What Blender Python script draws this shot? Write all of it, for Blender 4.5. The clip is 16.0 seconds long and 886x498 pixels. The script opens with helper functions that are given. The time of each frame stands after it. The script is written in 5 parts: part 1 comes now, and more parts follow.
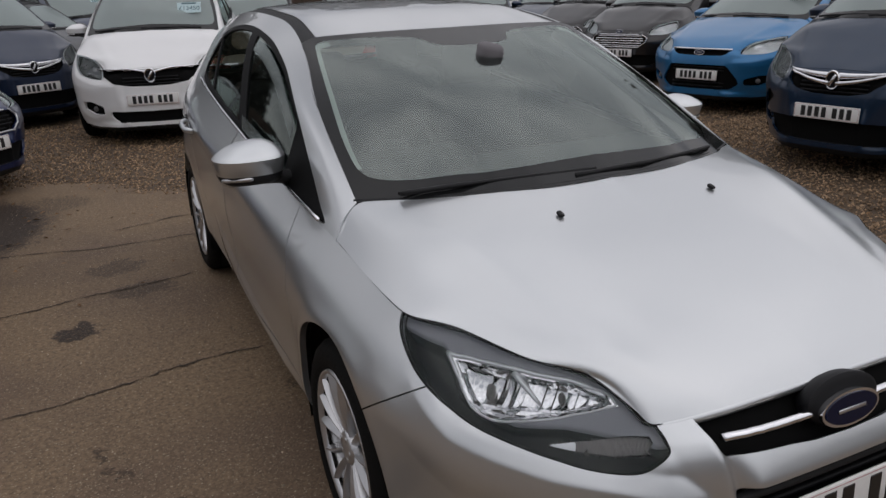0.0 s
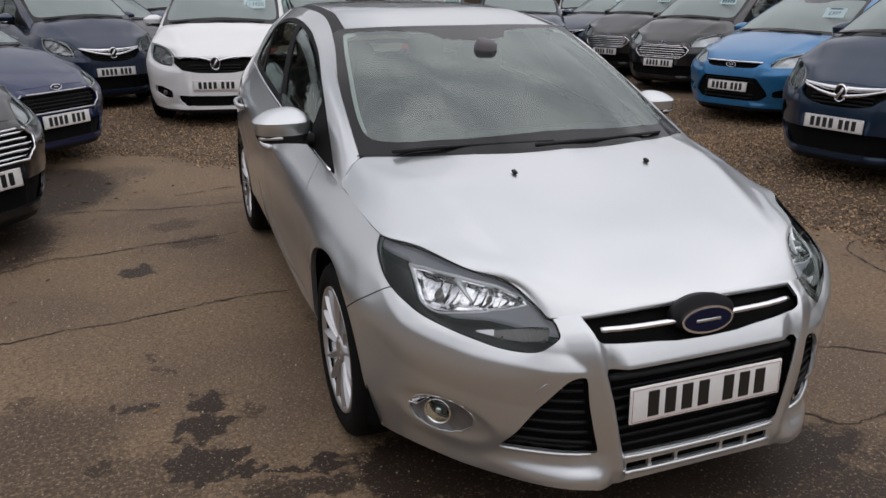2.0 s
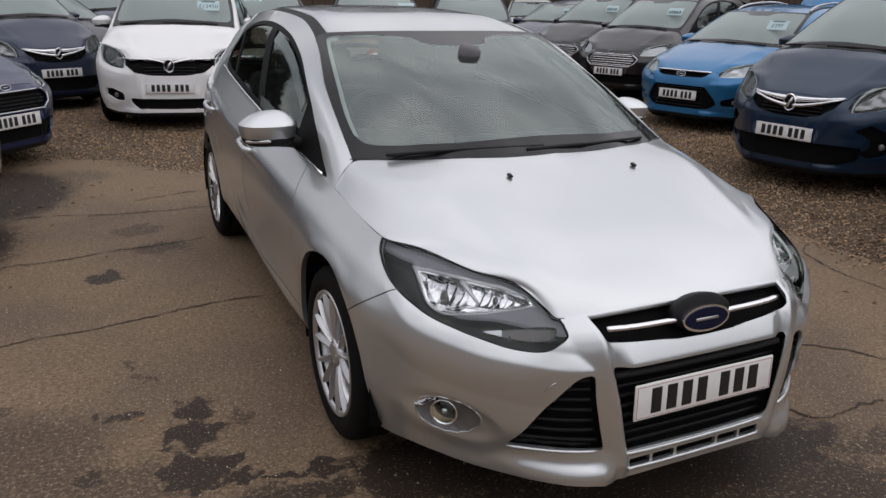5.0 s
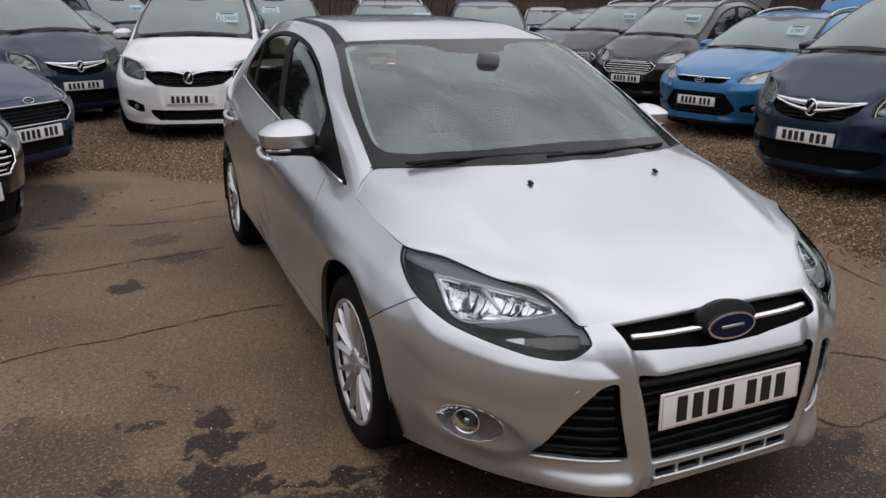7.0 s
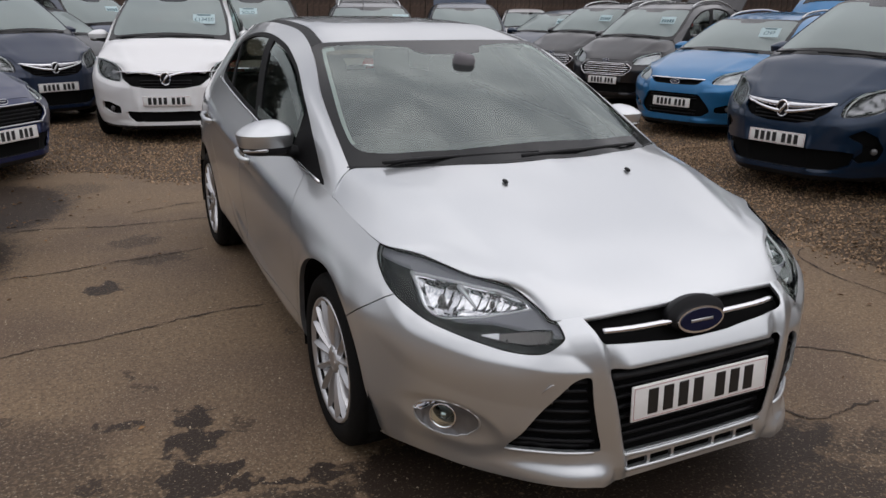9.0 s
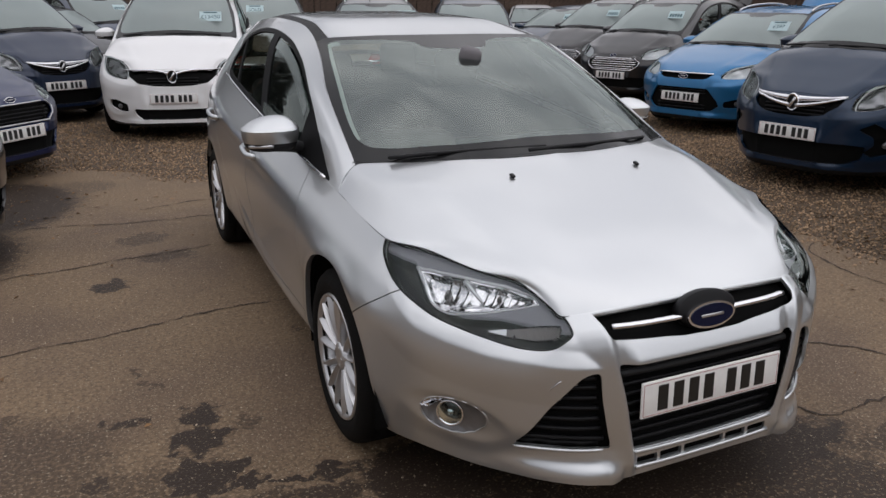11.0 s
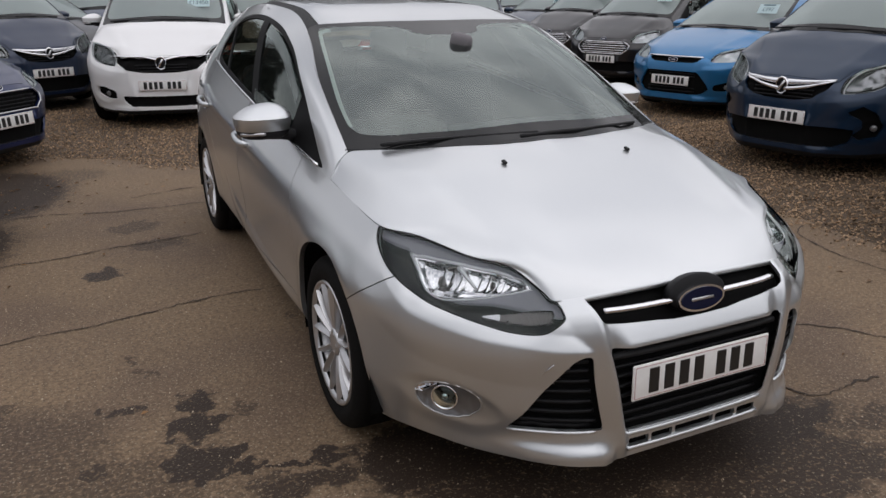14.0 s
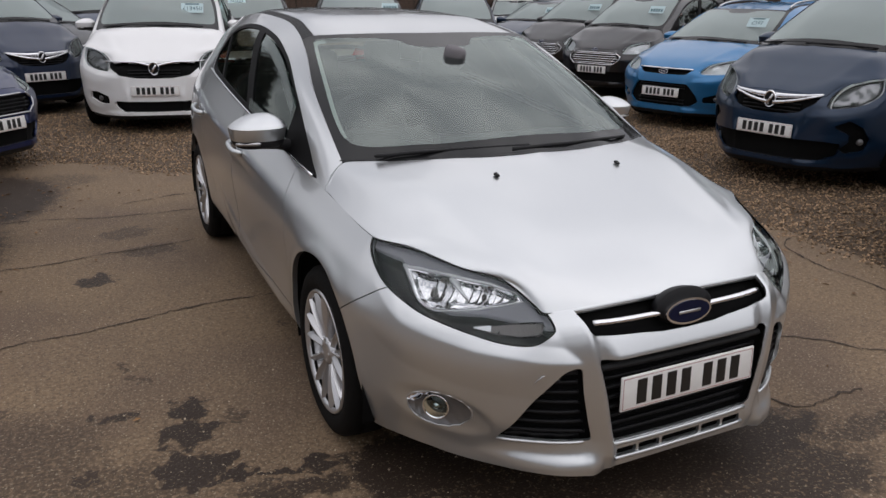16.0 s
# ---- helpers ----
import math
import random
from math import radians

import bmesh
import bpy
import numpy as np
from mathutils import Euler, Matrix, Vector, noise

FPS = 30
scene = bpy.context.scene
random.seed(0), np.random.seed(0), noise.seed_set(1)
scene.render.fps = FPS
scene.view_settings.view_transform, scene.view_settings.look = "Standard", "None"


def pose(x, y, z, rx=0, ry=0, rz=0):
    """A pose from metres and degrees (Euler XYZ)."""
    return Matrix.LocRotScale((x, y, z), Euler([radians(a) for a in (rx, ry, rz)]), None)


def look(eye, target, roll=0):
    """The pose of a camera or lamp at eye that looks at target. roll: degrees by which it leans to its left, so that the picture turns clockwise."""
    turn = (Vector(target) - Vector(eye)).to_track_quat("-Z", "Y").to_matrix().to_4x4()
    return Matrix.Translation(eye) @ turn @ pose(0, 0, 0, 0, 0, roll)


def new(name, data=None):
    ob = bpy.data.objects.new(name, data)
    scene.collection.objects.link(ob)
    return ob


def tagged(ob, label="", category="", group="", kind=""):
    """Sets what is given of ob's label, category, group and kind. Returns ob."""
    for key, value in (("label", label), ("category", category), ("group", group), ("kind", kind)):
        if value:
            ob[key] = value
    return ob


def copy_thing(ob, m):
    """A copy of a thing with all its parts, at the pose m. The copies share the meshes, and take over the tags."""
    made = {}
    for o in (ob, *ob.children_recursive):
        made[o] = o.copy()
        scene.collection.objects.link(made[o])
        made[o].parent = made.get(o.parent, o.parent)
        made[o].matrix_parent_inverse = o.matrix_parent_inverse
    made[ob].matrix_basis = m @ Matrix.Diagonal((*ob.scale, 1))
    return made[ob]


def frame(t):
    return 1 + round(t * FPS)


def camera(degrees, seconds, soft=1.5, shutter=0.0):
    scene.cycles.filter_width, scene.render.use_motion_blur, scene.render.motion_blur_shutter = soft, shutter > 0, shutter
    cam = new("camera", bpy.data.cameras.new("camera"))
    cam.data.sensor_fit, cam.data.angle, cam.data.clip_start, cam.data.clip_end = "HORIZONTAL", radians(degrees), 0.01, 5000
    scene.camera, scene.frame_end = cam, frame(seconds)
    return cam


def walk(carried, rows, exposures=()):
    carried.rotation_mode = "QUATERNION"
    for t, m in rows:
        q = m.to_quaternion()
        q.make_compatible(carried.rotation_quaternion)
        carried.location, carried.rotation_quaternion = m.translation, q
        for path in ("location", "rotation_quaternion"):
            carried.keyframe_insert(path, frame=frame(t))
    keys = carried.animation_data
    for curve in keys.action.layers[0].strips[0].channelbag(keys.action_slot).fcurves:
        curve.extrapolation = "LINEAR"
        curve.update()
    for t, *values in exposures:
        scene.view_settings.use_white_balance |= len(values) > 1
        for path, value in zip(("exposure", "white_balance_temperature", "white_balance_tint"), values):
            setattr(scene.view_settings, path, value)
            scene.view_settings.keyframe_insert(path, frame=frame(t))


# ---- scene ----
# ---- camera ----
cam = camera(60.1, 16.0, soft=1.5)
ROWS = [
    (0.0, -1.370, -1.806, 1.546, 70.75, 1.98, -25.49),
    (0.5, -1.303, -2.027, 1.528, 73.08, 0.77, -20.97),
    (1.0, -1.352, -2.198, 1.535, 72.70, 1.10, -18.82),
    (1.5, -1.454, -2.381, 1.522, 72.14, -3.02, -20.87),
    (2.0, -1.386, -2.455, 1.538, 71.23, 0.06, -20.68),
    (2.5, -1.444, -2.453, 1.531, 71.90, 2.38, -20.95),
    (3.0, -1.569, -2.418, 1.532, 71.94, -0.42, -24.37),
    (5.5, -1.562, -2.407, 1.534, 71.70, -1.05, -24.76),
    (6.0, -1.570, -2.417, 1.536, 73.03, -1.04, -24.21),
    (6.5, -1.570, -2.398, 1.522, 72.47, -0.22, -23.94),
    (7.0, -1.570, -2.392, 1.526, 72.36, -0.37, -23.66),
    (7.5, -1.568, -2.402, 1.523, 72.39, -0.48, -24.10),
    (8.0, -1.564, -2.407, 1.524, 72.53, -0.15, -24.54),
    (8.5, -1.561, -2.422, 1.527, 72.15, -0.02, -24.67),
    (9.0, -1.574, -2.433, 1.525, 72.50, -0.49, -25.17),
    (11.5, -1.559, -2.412, 1.511, 72.22, 0.01, -24.57),
    (12.0, -1.567, -2.416, 1.513, 72.01, 0.37, -25.01),
    (12.5, -1.568, -2.418, 1.517, 71.70, 0.07, -25.27),
    (13.0, -1.566, -2.416, 1.518, 71.56, -0.33, -25.30),
    (13.5, -1.566, -2.423, 1.521, 71.36, 0.75, -25.70),
    (14.0, -1.574, -2.428, 1.523, 71.15, 0.15, -25.45),
    (14.5, -1.579, -2.443, 1.535, 72.02, -0.86, -25.68),
    (15.0, -1.586, -2.442, 1.551, 71.97, -1.01, -25.83),
    (15.5, -1.591, -2.455, 1.555, 73.39, -0.94, -26.48),
    (16.0, -1.594, -2.452, 1.549, 71.65, -0.60, -25.97),
]
walk(cam, [(t, pose(x, y, z, rx, ry, rz)) for t, x, y, z, rx, ry, rz in ROWS],
     exposures=[(0, -.30, 6500, 13), (.5, -.22, 6500, 13), (1.0, -.02, 6500, 13), (1.6, .10, 6500, 13), (16, .10, 6500, 13)])

# ---- sky and light: bright overcast ----
world = bpy.data.worlds.new("sky")
scene.world = world
world.use_nodes = True
wn, wl = world.node_tree.nodes, world.node_tree.links
wn.clear()
w_out, w_bg = wn.new("ShaderNodeOutputWorld"), wn.new("ShaderNodeBackground")
w_sky = wn.new("ShaderNodeTexSky")
w_sky.sky_type, w_sky.sun_disc = "NISHITA", False
w_sky.sun_elevation, w_sky.sun_rotation = radians(68), radians(117)
w_co, w_map, w_noise, w_ramp, w_mix = (wn.new("ShaderNode" + k) for k in ("TexCoord", "Mapping", "TexNoise", "ValToRGB", "MixRGB"))
w_map.inputs["Scale"].default_value = (1.3, 1.3, 3.2)
w_noise.inputs["Scale"].default_value, w_noise.inputs["Detail"].default_value = 2.3, 8
w_ramp.color_ramp.elements[0].position, w_ramp.color_ramp.elements[1].position = .36, .66
w_ramp.color_ramp.elements[0].color = (5.2, 5.3, 5.6, 1)
w_ramp.color_ramp.elements[1].color = (10.7, 10.6, 10.65, 1)
w_mix.inputs[0].default_value = .86
wl.new(w_co.outputs["Generated"], w_map.inputs[0])
wl.new(w_map.outputs[0], w_noise.inputs["Vector"])
wl.new(w_noise.outputs["Fac"], w_ramp.inputs[0])
wl.new(w_sky.outputs[0], w_mix.inputs[1])
wl.new(w_ramp.outputs[0], w_mix.inputs[2])
w_sep, w_grad, w_scale = wn.new("ShaderNodeVectorMath"), wn.new("ShaderNodeMapRange"), wn.new("ShaderNodeVectorMath")
w_sep.operation, w_sep.inputs[1].default_value = "DOT_PRODUCT", (.17, -.05, .984)
w_scale.operation = "SCALE"
w_grad.inputs["From Min"].default_value, w_grad.inputs["From Max"].default_value = 0, 1
w_grad.inputs["To Min"].default_value, w_grad.inputs["To Max"].default_value = .61, 1.39
wl.new(w_co.outputs["Generated"], w_sep.inputs[0])
wl.new(w_sep.outputs["Value"], w_grad.inputs["Value"])
wl.new(w_mix.outputs[0], w_scale.inputs[0])
wl.new(w_grad.outputs[0], w_scale.inputs["Scale"])
wl.new(w_scale.outputs[0], w_bg.inputs[0])
w_bg.inputs[1].default_value = .105
wl.new(w_bg.outputs[0], w_out.inputs[0])
sun = new("sun", bpy.data.lights.new("sun", "SUN"))
sun.data.energy, sun.data.angle, sun.data.color = .5, radians(120), (1, .97, .93)
sun.matrix_basis = look((4, -2, 11), (0, 0, 0))


# ---- materials ----
def material(name, color, rough=.5, metal=0.0, coat=0.0, bump=0.0, scale=30.0, vary=0.0, spec=.5, island=None, second=None, second_scale=3.0, second_lo=.5, second_hi=.65, sheen=None, coat_rough=.03):
    """A procedural surface: a base colour with fine grain, wider blotches of a second colour, and relief."""
    m = bpy.data.materials.new(name)
    m.use_nodes = True
    n, l = m.node_tree.nodes, m.node_tree.links
    b = n["Principled BSDF"]
    b.inputs["Roughness"].default_value, b.inputs["Metallic"].default_value = rough, metal
    b.inputs["Coat Weight"].default_value, b.inputs["Coat Roughness"].default_value = coat, coat_rough
    b.inputs["Specular IOR Level"].default_value = spec
    b.inputs["Base Color"].default_value = (*color, 1)
    co = n.new("ShaderNodeTexCoord")
    last = None
    if vary or second:
        nz = n.new("ShaderNodeTexNoise")
        nz.inputs["Scale"].default_value, nz.inputs["Detail"].default_value = scale, 5
        l.new(co.outputs["Object"], nz.inputs["Vector"])
        mr = n.new("ShaderNodeMapRange")
        mr.inputs["From Min"].default_value, mr.inputs["From Max"].default_value = .3, .7
        mr.inputs["To Min"].default_value, mr.inputs["To Max"].default_value = 1 - vary, 1 + vary
        l.new(nz.outputs["Fac"], mr.inputs["Value"])
        mul = n.new("ShaderNodeVectorMath")
        mul.operation = "SCALE"
        mul.inputs[0].default_value = color
        l.new(mr.outputs[0], mul.inputs["Scale"])
        last = mul.outputs[0]
        if second:
            n2 = n.new("ShaderNodeTexNoise")
            n2.inputs["Scale"].default_value, n2.inputs["Detail"].default_value = second_scale, 7
            l.new(co.outputs["Object"], n2.inputs["Vector"])
            r2 = n.new("ShaderNodeMapRange")
            r2.interpolation_type = "SMOOTHSTEP"
            r2.inputs["From Min"].default_value, r2.inputs["From Max"].default_value = second_lo, second_hi
            l.new(n2.outputs["Fac"], r2.inputs["Value"])
            mx = n.new("ShaderNodeMixRGB")
            mx.inputs[2].default_value = (*second, 1)
            l.new(r2.outputs[0], mx.inputs[0])
            l.new(last, mx.inputs[1])
            last = mx.outputs[0]
    if island:
        g = n.new("ShaderNodeNewGeometry")
        mr = n.new("ShaderNodeMapRange")
        mr.inputs["To Min"].default_value, mr.inputs["To Max"].default_value = island
        l.new(g.outputs["Random Per Island"], mr.inputs["Value"])
        mul = n.new("ShaderNodeVectorMath")
        mul.operation = "SCALE"
        mul.inputs[0].default_value = color
        if last:
            l.new(last, mul.inputs[0])
        l.new(mr.outputs[0], mul.inputs["Scale"])
        last = mul.outputs[0]
    if last:
        l.new(last, b.inputs["Base Color"])
    if bump:
        nz = n.new("ShaderNodeTexNoise")
        nz.inputs["Scale"].default_value, nz.inputs["Detail"].default_value = scale * 2, 4
        l.new(co.outputs["Object"], nz.inputs["Vector"])
        bp = n.new("ShaderNodeBump")
        bp.inputs["Strength"].default_value, bp.inputs["Distance"].default_value = bump, .004
        l.new(nz.outputs["Fac"], bp.inputs["Height"])
        l.new(bp.outputs[0], b.inputs["Normal"])
    return m


def glazing(name, tint, ior=1.6, rough=.0, veil=0.0):
    """A thin pane: what lies behind shows through its tint, and the surface mirrors more at a slant."""
    m = bpy.data.materials.new(name)
    m.use_nodes = True
    n, l = m.node_tree.nodes, m.node_tree.links
    n.clear()
    out, mix, tr, gl, fr = (n.new("ShaderNode" + k) for k in ("OutputMaterial", "MixShader", "BsdfTransparent", "BsdfGlossy", "Fresnel"))
    tr.inputs[0].default_value = (*tint, 1)
    gl.inputs["Roughness"].default_value = rough
    gl.inputs["Color"].default_value = (.91, 1, .965, 1)
    fr.inputs["IOR"].default_value = ior
    l.new(fr.outputs[0], mix.inputs[0])
    l.new(tr.outputs[0], mix.inputs[1])
    l.new(gl.outputs[0], mix.inputs[2])
    last = mix
    # a pale diffuse layer; on far screens it stands in for reflected sky
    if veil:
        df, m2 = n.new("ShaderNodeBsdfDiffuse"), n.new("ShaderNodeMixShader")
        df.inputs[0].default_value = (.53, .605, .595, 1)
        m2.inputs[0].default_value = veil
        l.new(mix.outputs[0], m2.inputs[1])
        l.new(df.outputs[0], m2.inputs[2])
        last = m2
    l.new(last.outputs[0], out.inputs[0])
    return m


def car_paint(name, color, metal=.6, rough=.34, flake=.10, coat=.8):
    return material(name, color, rough, metal, coat=coat, vary=flake, scale=900, coat_rough=.02, spec=.3)


M_SILVER = car_paint("silver metallic paint", (.598, .618, .630), .86, .32, .04, 1.0)
M_WHITE = car_paint("white paint", (.80, .80, .80), 0, .35, .01)
M_NAVY = car_paint("dark blue paint", (.006, .022, .052), .3, .3, coat=.6)
M_INKBLUE = car_paint("ink blue paint", (.008, .018, .046), .3, .3)
M_BLUE = car_paint("light blue metallic paint", (.018, .155, .35), .4, .34)
M_DKBLUE = car_paint("deep blue metallic paint", (.007, .015, .064), .4, .3)
M_SLATE = car_paint("slate blue paint", (.045, .060, .095), .4, .3)
M_CHARCOAL = car_paint("charcoal paint", (.014, .013, .0145), .4, .3)
M_GREY = car_paint("grey paint", (.12, .125, .13), .5, .36)
M_BLACKP = car_paint("black paint", (.012, .012, .014), .2, .3)
M_LTSILVER = car_paint("pale silver paint", (.5, .51, .53), .8, .36)
M_TRIM = material("black textured plastic", (.011, .011, .012), .6, spec=.3, bump=.25, scale=350, vary=.15)
M_FRAME = material("satin black window frame", (.006, .006, .0065), .6, spec=.12)
M_GLOSSTRIM = material("gloss black trim", (.012, .012, .013), .18, coat=.6)
M_FRIT = material("black glass border", (.012, .0125, .013), .08, spec=.25)
M_GAP = material("shadow gap black", (.005, .005, .005), .85, spec=.1)
M_GRILLE = material("matt black grille", (.007, .007, .008), .5, spec=.2)
M_CHROME = material("chrome", (.82, .82, .84), .08, 1.0)
M_SATIN = material("satin silver plastic", (.60, .60, .61), .3, .9)
M_ALLOY = material("silver painted alloy", (.56, .56, .57), .32, .8, coat=.5)
M_RUBBER = material("tyre rubber", (.0075, .0072, .007), .8, bump=.4, scale=180, vary=.2, spec=.12)
M_DISC = material("cast iron brake disc", (.14, .13, .125), .45, .8, vary=.2, scale=60)
M_GLASS = glazing("windscreen glass", (.82, .90, .87), 2.2, .06)
# far screens: the veil paints a pale sky reflection into the glass
M_GLASS_FAR = glazing("far windscreen glass with painted sky sheen", (.78, .86, .83), 1.6, .1, veil=.36)
M_SCREENEDGE = material("pale screen edge", (.55, .60, .57), .6)
M_SIDEGLASS = glazing("side glass", (.66, .74, .72), 1.5, .04)
M_DEFLECTOR = glazing("smoked deflector plastic", (.22, .22, .24), 1.5, .12, veil=.12)
M_LENS = glazing("clear lamp lens", (.93, .94, .95), 1.42, .015)
M_FOGCUP = material("grey metallised fog lamp cup", (.22, .22, .225), .42, .7)
M_LENS_FAR = glazing("clear far lamp lens", (.95, .96, .97), 1.45, .12)
M_BEZEL = material("grey lamp bezel plastic", (.30, .30, .33), .45, spec=.4, vary=.04, scale=300)
M_LAMPBLACK = material("black lamp housing", (.008, .008, .009), .35, spec=.2)
M_REFLECT = material("lamp reflector", (.80, .80, .81), .06, 1.0)
M_REFLECT_B = material("satin lamp reflector", (.82, .83, .84), .4, .55)
M_LAMPGREY = material("grey lamp reflector", (.30, .30, .31), .25, .7)
M_SMOKED = material("smoked grey lamp reflector", (.13, .12, .115), .3, .6)
M_RED = material("red lamp plastic", (.30, .012, .012), .15, coat=1)
M_PLATE = material("white number plate", (.80, .80, .78), .35, vary=.03, scale=40)
M_PLATERIM = material("pinkish plate border", (.42, .20, .20), .4)
M_PLATEINK = material("black plate ink", (.012, .012, .012), .4)
M_BADGE = material("blue enamel badge", (.004, .007, .028), .2, spec=.3)
M_CARD = material("pale price card", (.50, .63, .65), .6)
M_INK = material("dark card ink", (.05, .12, .14), .6)
M_DASH = material("grey dashboard plastic", (.035, .036, .038), .6, vary=.1, scale=200)
M_SEAT = material("dark seat cloth", (.03, .031, .034), .9, bump=.3, scale=300, vary=.2)
M_MIRRORGREY = material("grey mirror housing", (.17, .16, .17), .7)
M_PRIVACY = glazing("dark rear glass", (.22, .24, .24), 1.5, .05)
M_LINING = material("pale roof lining", (.32, .31, .29), .9)

# ---- surfaces made of small triangles: (points, triangles) ----
def pchip(x, y, q):
    """Smooth curve through the points (x, y) without overshoot, at q."""
    h = np.diff(x)[:, None]
    d = np.diff(y, axis=0) / h
    m = np.zeros_like(y)
    w1, w2 = 2 * h[1:] + h[:-1], h[1:] + 2 * h[:-1]
    same = d[1:] * d[:-1] > 1e-12
    safe = np.where(same, d[1:] * d[:-1], 1.0)
    m[1:-1] = np.where(same, (w1 + w2) * safe / (w1 * d[1:] + w2 * d[:-1] + np.where(same, 0, 1)), 0)
    m[0], m[-1] = d[0], d[-1]
    k = np.clip(np.searchsorted(x, q) - 1, 0, len(x) - 2)
    t = ((q - x[k]) / (x[k + 1] - x[k]))[:, None]
    hh = h[k]
    return ((1 + 2 * t) * (1 - t) ** 2 * y[k] + t * (1 - t) ** 2 * hh * m[k]
            + t * t * (3 - 2 * t) * y[k + 1] + t * t * (t - 1) * hh * m[k + 1])


def relax(g, n, axis):
    """n gentle smoothing passes along one axis of a grid of points; the ends stay."""
    g = np.moveaxis(g, axis, 0).copy()
    for _ in range(n):
        g[1:-1] += 0.25 * (g[:-2] + g[2:] - 2 * g[1:-1])
    return np.moveaxis(g, 0, axis)


def loft(lines, nu, nv, mirrored=False, soft=6, softv=2, near=1.0):
    """A grid (nv, nu) of points through the given lines; mirrored: the lines begin on the plane x = 0 and go on behind it; near < 1: closer points at the lines' beginning."""
    a = np.array(lines, float)
    s = a.shape[1]
    if mirrored:
        a = np.concatenate([(a * [-1, 1, 1])[:, 3:0:-1], a], 1)
    step = np.linalg.norm(np.diff(a, axis=1), axis=2).mean(0)
    u = np.concatenate([[0], np.cumsum(step)])
    lo = u[3] if mirrored else 0
    q = np.linspace(0, 1, nu)
    q = lo + (u[-1] - lo) * (near * q + (1 - near) * q ** 2.2)
    if mirrored:
        n0 = nu // 8
        q = np.concatenate([2 * lo - q[n0:0:-1], q])
    rows = np.array([pchip(u, r, q) for r in a])
    v = np.concatenate([[0], np.cumsum(np.linalg.norm(np.diff(rows, axis=0), axis=2).mean(1))])
    g = np.stack([pchip(v, rows[:, j], np.linspace(0, v[-1], nv)) for j in range(rows.shape[1])], 1)
    g = relax(relax(g, soft, 1), softv, 0)
    if mirrored:
        g = g[:, n0:]
        g[:, 0, 0] = 0
    return g


# ---- control lines of a five-door hatchback, half with x < 0; the front axle lies on y = 0, the nose points to -y ----
def half(*p):
    return [(-x, y, z) for x, y, z in p]


TOP = half((0, -.813, .704), (.24, -.808, .700), (.434, -.762, .681), (.460, -.704, .714), (.502, -.632, .757), (.598, -.549, .779), (.690, -.375, .806), (.769, -.258, .814),
           (.785, .12, .865), (.795, .5, .905), (.80, 1.3, .985), (.79, 2.0, 1.06), (.75, 2.6, 1.11), (.70, 3.0, 1.12), (.60, 3.25, 1.10), (0, 3.33, 1.08))
SHOULDER = half((-0, -0.872, 0.635), (0.24, -0.868, 0.635), (0.435, -0.823, 0.636), (0.53, -0.761, 0.596), (0.595, -0.714, 0.603), (0.653, -0.668, 0.613), (0.769, -0.525, 0.658), (0.846, -0.251, 0.710), (0.866, 0.12, 0.750), (0.872, 0.5, 0.780), (0.876, 1.3, 0.846), (0.88, 2, 0.89), (0.85, 2.65, 0.93), (0.79, 3.1, 0.93), (0.68, 3.35, 0.9), (-0, 3.42, 0.88))
WAIST = half((-0, -0.893, 0.55), (0.24, -0.89, 0.55), (0.416, -0.857, 0.547), (0.554, -0.772, 0.509), (0.625, -0.72, 0.511), (0.688, -0.666, 0.516), (0.802, -0.531, 0.55), (0.88, -0.273, 0.607), (0.895, 0.12, 0.65), (0.89, 0.5, 0.66), (0.89, 1.3, 0.68), (0.885, 2, 0.7), (0.876, 2.65, 0.72), (0.825, 3.1, 0.68), (0.73, 3.4, 0.64), (-0, 3.47, 0.62))
FLANK = half((-0, -0.903, 0.41), (0.24, -0.9, 0.41), (0.412, -0.868, 0.402), (0.559, -0.765, 0.365), (0.625, -0.708, 0.359), (0.687, -0.654, 0.359), (0.8, -0.514, 0.378), (0.881, -0.287, 0.423), (0.885, 0.12, 0.45), (0.872, 0.5, 0.45), (0.868, 1.3, 0.46), (0.868, 2, 0.48), (0.876, 2.65, 0.5), (0.83, 3.1, 0.46), (0.73, 3.4, 0.42), (-0, 3.47, 0.4))
SILL = half((-0, -0.905, 0.3), (0.24, -0.903, 0.3), (0.387, -0.861, 0.267), (0.529, -0.75, 0.25), (0.593, -0.684, 0.239), (0.656, -0.626, 0.243), (0.772, -0.492, 0.265), (0.858, -0.296, 0.286), (0.87, 0.12, 0.31), (0.87, 0.5, 0.31), (0.866, 1.3, 0.32), (0.86, 2, 0.33), (0.862, 2.65, 0.35), (0.82, 3.1, 0.33), (0.72, 3.38, 0.3), (-0, 3.45, 0.28))
HEM = half((-0, -0.905, 0.212), (0.24, -0.905, 0.212), (0.379, -0.878, 0.208), (0.523, -0.756, 0.205), (0.582, -0.687, 0.197), (0.645, -0.627, 0.2), (0.754, -0.494, 0.213), (0.817, -0.319, 0.202), (0.832, 0.12, 0.19), (0.822, 0.5, 0.2), (0.802, 1.3, 0.215), (0.795, 2, 0.225), (0.8, 2.65, 0.23), (0.77, 3.1, 0.22), (0.67, 3.33, 0.22), (-0, 3.4, 0.22))
